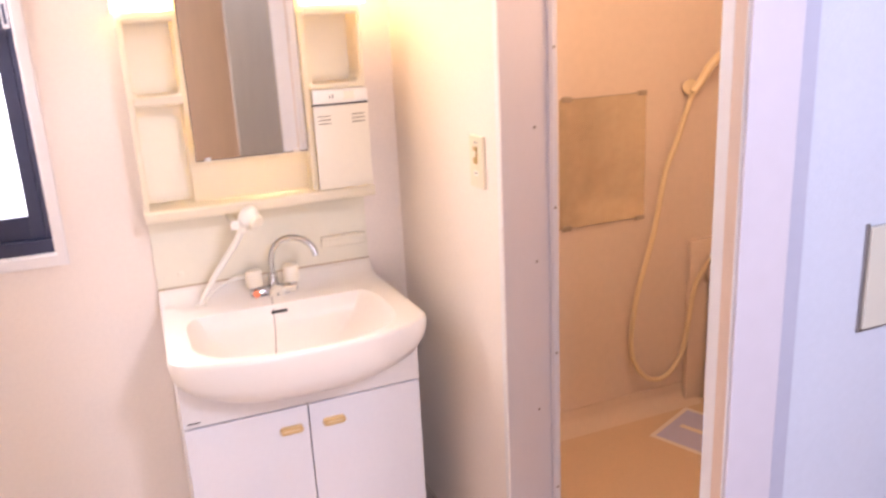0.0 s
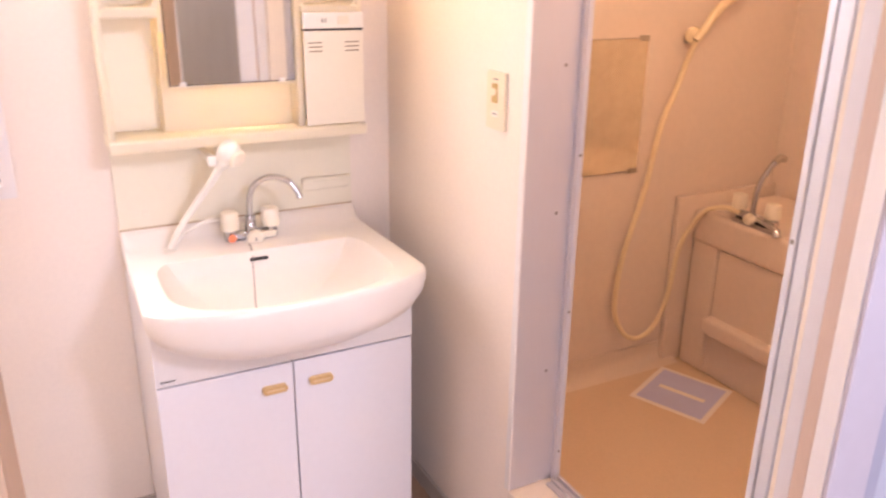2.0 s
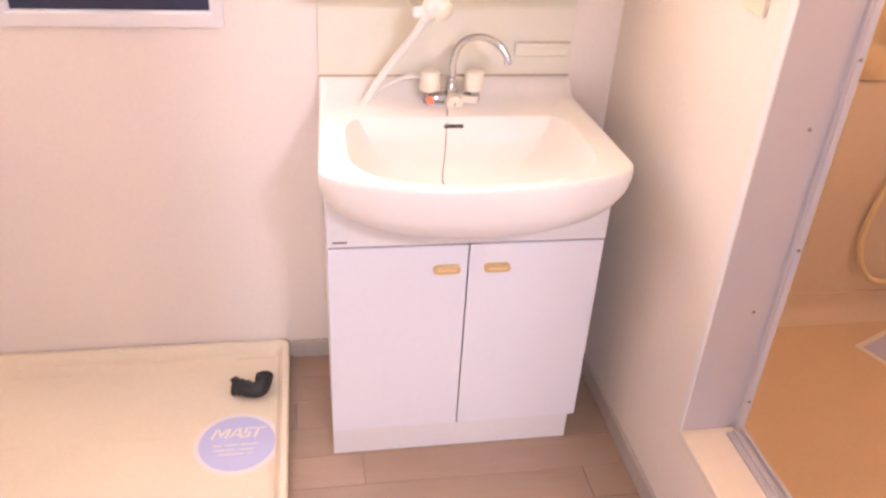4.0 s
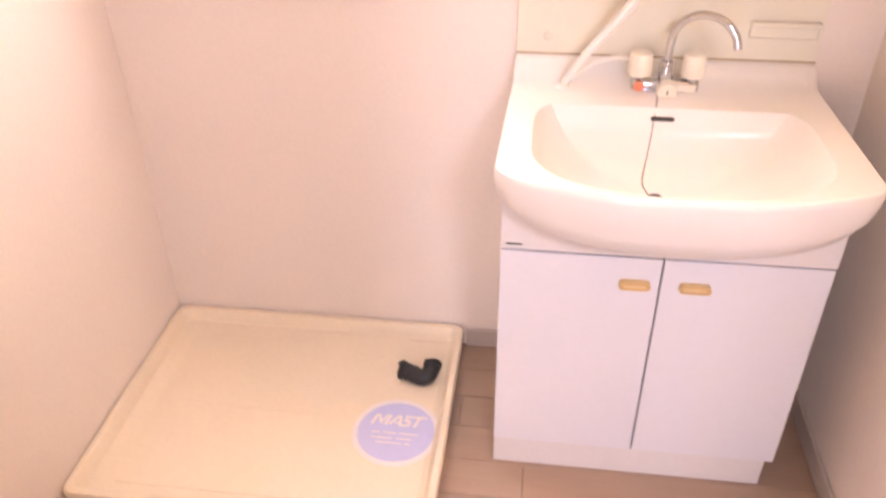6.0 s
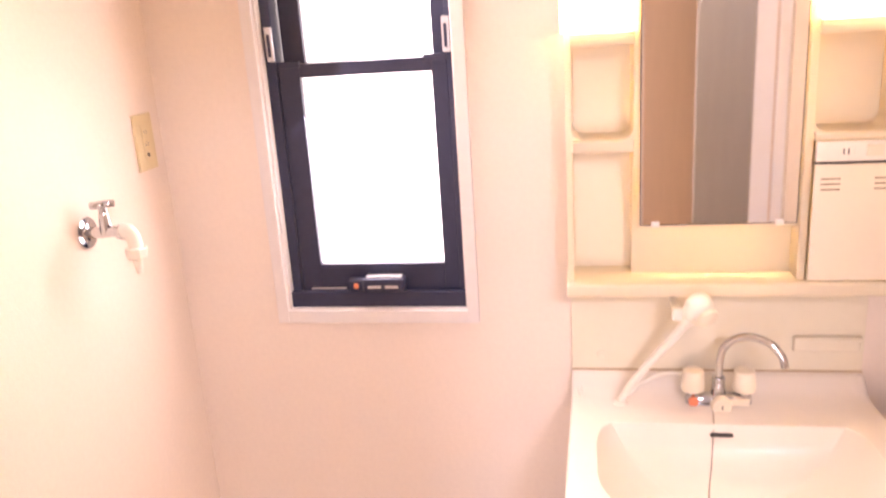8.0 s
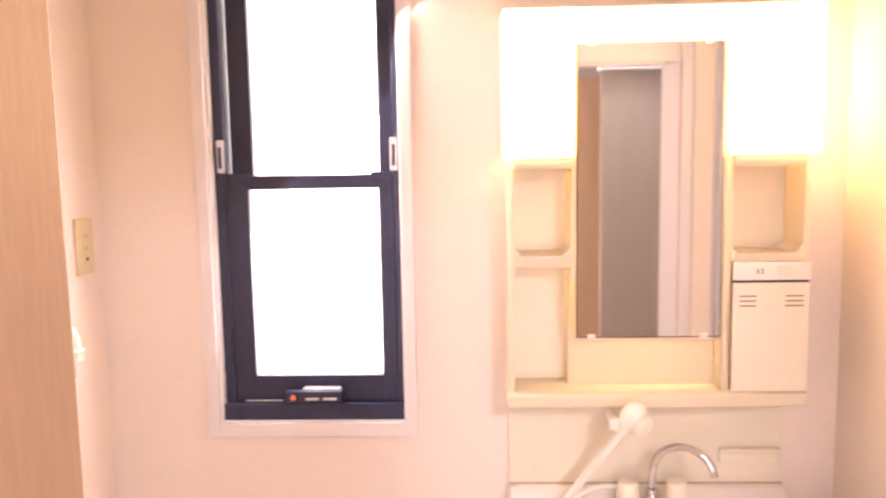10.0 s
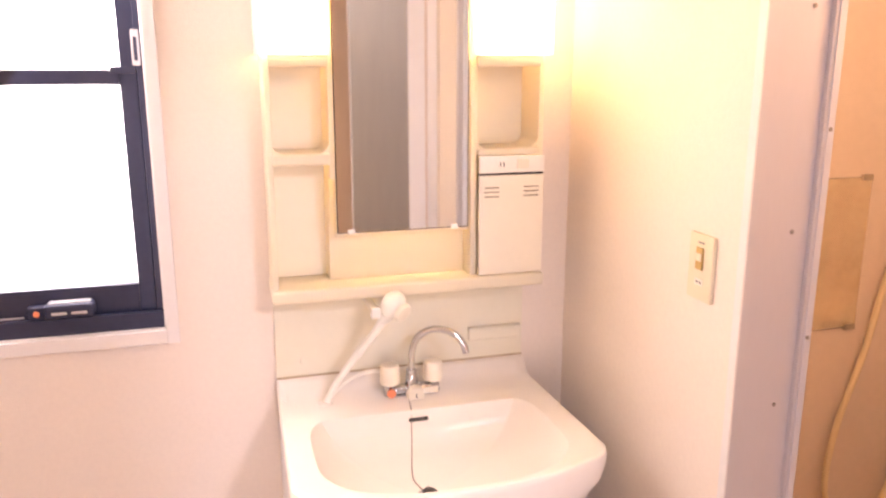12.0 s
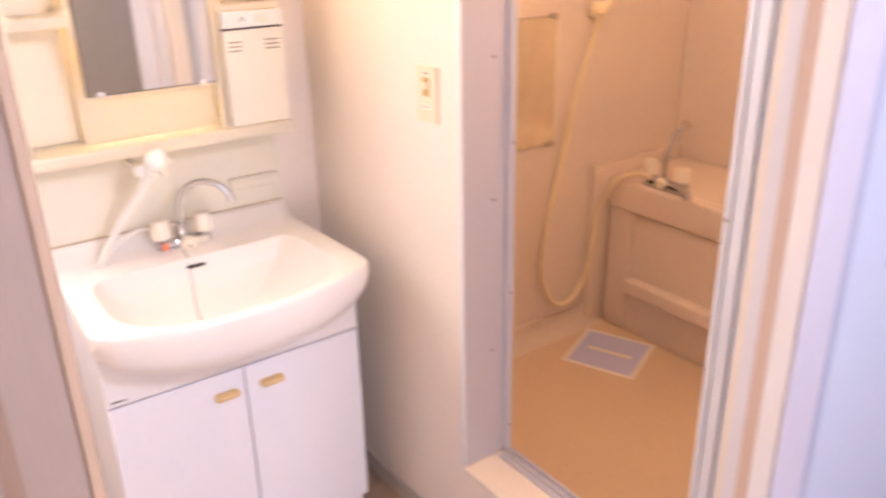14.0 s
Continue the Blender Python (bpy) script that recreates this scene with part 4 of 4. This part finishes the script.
def machine_tap():
    t = thing("washing_machine_tap", (XL, -0.331, 1.247), "chrome wall tap with a white hose adapter above the drip pan", "tap")
    x, y, z = XL, -0.331, 1.247
    part("flange", rod((x, y, z), (x + 0.0091, y, z), 0.030, 0.020, seg=28, bevel=0.004), M_CHROME, t, smooth=True)
    part("tap_body", tube([(x + 0.0046, y, z), (x + 0.0342, y, z), (x + 0.0547, y, z + 0.002), (x + 0.0722, y, z)], 0.011, seg=16), M_CHROME, t, smooth=True)
    part("bonnet", rod((x + 0.0426, y, z), (x + 0.0426, y, z + 0.040), 0.0125, 0.009, bevel=0.002), M_CHROME, t, smooth=True)
    hb = rod((x + 0.0426, y, z + 0.040), (x + 0.0426, y, z + 0.053), 0.008, bevel=0.001)
    rod((x + 0.0228, y - 0.010, z + 0.054), (x + 0.0638, y + 0.010, z + 0.054), 0.0070, seg=12, bevel=0.003, bm=hb)
    rod((x + 0.0502, y - 0.018, z + 0.054), (x + 0.0350, y + 0.018, z + 0.054), 0.0050, seg=12, bevel=0.003, bm=hb)
    part("cross_handle", hb, M_CHROME, t, smooth=True)
    part("collar", rod((x + 0.0669, y, z), (x + 0.0775, y, z), 0.015, seg=8, bevel=0.001), M_CHROME, t)
    part("adapter", tube([(x + 0.0745, y, z + 0.001), (x + 0.0882, y, z), (x + 0.0958, y, z - 0.014), (x + 0.0965, y, z - 0.036)], 0.0145, seg=16, radius_end=0.013), M_WHITEPL, t, "white plastic hose adapter", smooth=True)
    part("adapter_nut", rod((x + 0.0965, y, z - 0.030), (x + 0.0965, y, z - 0.052), 0.021, 0.019, seg=8, bevel=0.003), M_WHITEPL, t)
    part("nozzle", rod((x + 0.0965, y, z - 0.052), (x + 0.0965, y, z - 0.082), 0.009, 0.006, bevel=0.002), M_WHITEPL, t, smooth=True)


machine_tap()


def outlet():
    o = thing("wall_outlet", (XL, -0.080, 1.38), "aged cream outlet plate on the wall above the machine tap", "outlet")
    x, y, z = XL, -0.080, 1.380
    part("plate", boxes(((x, y - 0.035, z - 0.060), (x + 0.007, y + 0.035, z + 0.060)), bevel=0.002), M_OUTLET, o)
    part("insert", boxes(((x + 0.007, y - 0.012, z - 0.040), (x + 0.0085, y + 0.012, z + 0.040)), bevel=0.0005), M_OUTLET, o)
    for zz in (0.022, -0.004):
        for yy in (-0.004, 0.004):
            part("pin_slot", boxes(((x + 0.0083, y + yy - 0.001, z + zz - 0.004), (x + 0.0088, y + yy + 0.001, z + zz + 0.004))), M_SCREW, o)
    part("earth_terminal", rod((x + 0.0083, y, z - 0.027), (x + 0.0095, y, z - 0.027), 0.0045, seg=12), M_GAP, o, "dark earth terminal")
    s = thing("light_switch", (XR, -0.572, 1.18), "cream light switch plate with an amber rocker by the bathroom", "switch")
    x, y, z = XR, -0.572, 1.180
    part("plate", boxes(((x - 0.008, y - 0.035, z - 0.060), (x, y + 0.035, z + 0.060)), bevel=0.002), M_SWITCH, s)
    part("rocker", boxes(((x - 0.0115, y - 0.010, z - 0.004), (x - 0.008, y + 0.010, z + 0.036)), bevel=0.0015), mat("amber_switch", (0.50, 0.34, 0.13), 0.35), s, "amber-brown rocker switch")
    part("rocker_tip", boxes(((x - 0.0135, y - 0.008, z + 0.012), (x - 0.0116, y + 0.008, z + 0.026)), bevel=0.0008), M_SWITCH, s, "pale rocker tip")
    part("label_mark", boxes(((x - 0.0086, y - 0.012, z - 0.033), (x - 0.0079, y + 0.012, z - 0.021))), M_WHITEPL, s, "small white label")
    part("print", boxes(((x - 0.0086, y - 0.009, z + 0.043), (x - 0.0079, y + 0.009, z + 0.046))), M_SCREW, s, "unreadable print")
    for yy in (-0.0045, 0.005):
        part("print", boxes(((x - 0.0089, y + yy - 0.0032, z - 0.029), (x - 0.0086, y + yy + 0.0032, z - 0.025))), M_SCREW, s, "unreadable print")
    r = thing("room_switch", (0.23, YRH, 1.12), "beige switch plate with a steel edge on the hall wall", "switch")
    y = YRH
    part("plate", boxes(((0.1995, y - 0.008, 1.065), (0.3235, y, 1.208)), bevel=0.002), mat("grey_switch_plate", (0.50, 0.47, 0.40), 0.35, spread=0.03), r)
    part("rim", boxes(((0.1955, y - 0.004, 1.061), (0.1993, y, 1.212)), ((0.1995, y - 0.004, 1.061), (0.3235, y, 1.0648))), M_SCREW, r, "dark metal edge")
    part("button", boxes(((0.244, y - 0.011, 1.10), (0.297, y - 0.008, 1.172)), bevel=0.001), M_PALE, r)




outlet()


# ---- bathroom things ----
def bathroom():
    c = thing("bath_counter", (1.3, -0.5, BF), "tan moulded bathroom counter with a recessed front panel", "counter")
    part("body", boxes(((1.150, -0.95, BF), (BE, BN - 0.030, 0.690)), bevel=0.02, seg=4), M_BATHDARK, c, smooth=True)
    part("top_front", boxes(((1.128, -0.95, 0.575), (1.20, BN - 0.032, 0.686)), bevel=0.018, seg=4), M_BATHDARK, c, smooth=True)
    part("front_stile", boxes(((1.135, -0.245, BF), (1.20, BN - 0.034, 0.60)), bevel=0.012, seg=3), M_BATHDARK, c, smooth=True)
    part("panel", boxes(((1.143, -0.80, 0.335), (1.152, -0.250, 0.572)), bevel=0.002), M_BATHDARK, c)
    part("ledge", boxes(((1.105, -0.90, 0.283), (1.20, -0.246, 0.338)), bevel=0.012, seg=3), M_BATH, c, "lighter protruding ledge", smooth=True)
    part("lower_skirt", boxes(((1.140, -0.94, BF + 0.0005), (1.20, -0.246, 0.28)), bevel=0.01), M_BATHDARK, c, smooth=True)
    part("back_panel", boxes(((1.067, BN - 0.024, BF), (BE, BN - 0.001, 0.729)), bevel=0.005), M_BATHDARK, c, smooth=True)
    m = thing("bath_mirror", (0.72, BN, 0.84), "small bathroom mirror with a mottled yellowish tint, held by dark clips", "mirror")
    part("glass", boxes(((0.560, BN - 0.006, 0.841), (0.880, BN - 0.0015, 1.245))), M_BMIRROR, m)
    for x in (0.585, 0.862):
        for z in (0.840, 1.246):
            part("clip", boxes(((x - 0.016, BN - 0.011, z - 0.008), (x + 0.016, BN - 0.0005, z + 0.008)), bevel=0.002), M_CLIP, m, "dull metal clip")
    for z in (0.838, 1.2455):
        part("edge", boxes(((0.559, BN - 0.0055, z), (0.881, BN - 0.001, z + 0.0022))), M_CLIP, m)
    s = thing("bath_shower", (1.03, BN, 1.25), "cream shower head and long looping hose on a wall holder", "shower")
    part("holder", rod((1.045, BN, 1.252), (1.030, BN - 0.035, 1.252), 0.014, 0.026, seg=20, bevel=0.006), M_HOSE, s, smooth=True)
    part("bracket", boxes(((1.030, BN - 0.02, 1.225), (1.062, BN, 1.268)), bevel=0.004), M_SCREW, s, "dark metal bracket")
    part("hand_piece", tube([(1.030, BN - 0.045, 1.238), (1.055, BN - 0.052, 1.270), (1.085, BN - 0.058, 1.318), (1.130, BN - 0.066, 1.358), (1.165, BN - 0.072, 1.382)], 0.012, seg=14, radius_end=0.015), M_HOSE, s, smooth=True)
    part("head", rod((1.158, BN - 0.066, 1.388), (1.178, BN - 0.086, 1.380), 0.017, 0.022, bevel=0.004), M_HOSE, s, smooth=True)
    y = BN - 0.032
    part("hose", tube([(1.030, BN - 0.045, 1.235), (1.015, y, 1.17), (0.980, y, 1.075), (0.941, y, 0.983), (0.898, y, 0.772), (0.842, y, 0.586), (0.820, y, 0.444), (0.828, y, 0.349), (0.879, y, 0.269), (0.942, y, 0.246),
                       (1.001, y, 0.275), (1.042, y, 0.348), (1.061, y, 0.451), (1.078, y, 0.552), (1.094, y - 0.03, 0.640), (1.110, y - 0.07, 0.700), (1.128, y - 0.13, 0.725), (1.150, y - 0.17, 0.716)], 0.0085, seg=12), M_HOSE, s, smooth=True)
    t = thing("bath_tap", (1.16, -0.35, 0.69), "chrome bathroom mixer tap with cream knobs on the counter", "tap")
    x, z = 1.158, 0.712
    part("tap_body", rod((x, -0.285, z), (x, -0.440, z), 0.014, seg=18, bevel=0.004), M_CHROME, t, smooth=True)
    for yy in (-0.285, -0.415):
        part("knob", rod((x + 0.004, yy, z + 0.014), (x + 0.004, yy, z + 0.062), 0.025, 0.022, seg=24, bevel=0.006), M_PLASTIC, t, "cream plastic knob", smooth=True)
    part("selector", rod((x - 0.012, -0.352, z), (x - 0.034, -0.352, z - 0.004), 0.019, 0.017, seg=20, bevel=0.004), M_PLASTIC, t, smooth=True)
    part("spout", tube([(x, -0.345, z + 0.01), (x, -0.346, z + 0.060), (x + 0.004, -0.350, z + 0.105), (x + 0.026, -0.362, z + 0.160), (x + 0.046, -0.372, z + 0.188)], 0.0085, seg=14), M_CHROME, t, smooth=True)
    part("spout_tip", tube([(x + 0.038, -0.368, z + 0.178), (x + 0.052, -0.374, z + 0.192), (x + 0.066, -0.380, z + 0.186)], 0.0115, seg=14), M_CLIP, t, "dull aerator at the spout's end", smooth=True)
    part("lower_spout", tube([(x - 0.005, -0.375, z - 0.002), (x - 0.022, -0.425, z), (x - 0.036, -0.470, z - 0.008)], 0.009, seg=14), M_CHROME, t, smooth=True)
    part("lower_spout_end", rod((x - 0.034, -0.466, z - 0.004), (x - 0.038, -0.476, z - 0.022), 0.0125, seg=16, bevel=0.002), M_CHROME, t, smooth=True)
    part("foot", boxes(((x - 0.02, -0.44, 0.684), (x + 0.02, -0.28, 0.700)), bevel=0.004), M_CHROME, t)
    k = thing("floor_sticker", (0.972, -0.326, BF), "square pale violet notice sheet lying on the bathroom floor", "sticker")
    ctr = Vector((0.972, -0.326, 0))
    u = Vector((0.093, -0.239, 0)) / 2
    v = Vector((0.236, 0.105, 0)) / 2
    def sheet(s, z0, z1, ux=1.0, vx=1.0):
        q = [ctr + u * s * ux * a + v * s * vx * b for a, b in ((1, 1), (1, -1), (-1, -1), (-1, 1))]
        return extrude_outline([(p.x, p.y) for p in q], 2, z0, z1)
    part("border", sheet(1.0, BF + 0.0004, BF + 0.0012), M_PALE, k, "pale border")
    part("face", sheet(0.87, BF + 0.0013, BF + 0.0018), M_BLUE, k)
    part("print", sheet(0.62, BF + 0.0019, BF + 0.0022, 1.0, 0.13), M_PALE, k, "pale unreadable line of print")


bathroom()


# ---- floor planks ----
def planks():
    w, length, gap = 0.1, 0.9, 0.0012
    meshes = {}
    row = 0
    y = 0.0
    while y > -3.4:
        y1 = y - w
        x = -1.8 - (row * 0.37 % length)
        while x < 1.65:
            a, b = max(x, -1.8), min(x + length, 1.65)
            if b - a > 0.02:
                key = round(b - a, 3)
                if key not in meshes:
                    bm = boxes(((0, 0, -0.006), (b - a - gap, w - gap, 0.0)))
                    top = [e for e in bm.edges if all(v.co.z > -0.001 for v in e.verts)]
                    bmesh.ops.bevel(bm, geom=top, offset=0.0008, segments=1, affect="EDGES")
                    me = bpy.data.meshes.new("plank")
                    bm.to_mesh(me)
                    bm.free()
                    me.materials.append(M_PLANK)
                    meshes[key] = me
                ob = new("plank", meshes[key])
                ob.location = (a, y1, 0.0)
                ob.parent = floor
            x += length
        y = y1
        row += 1


planks()
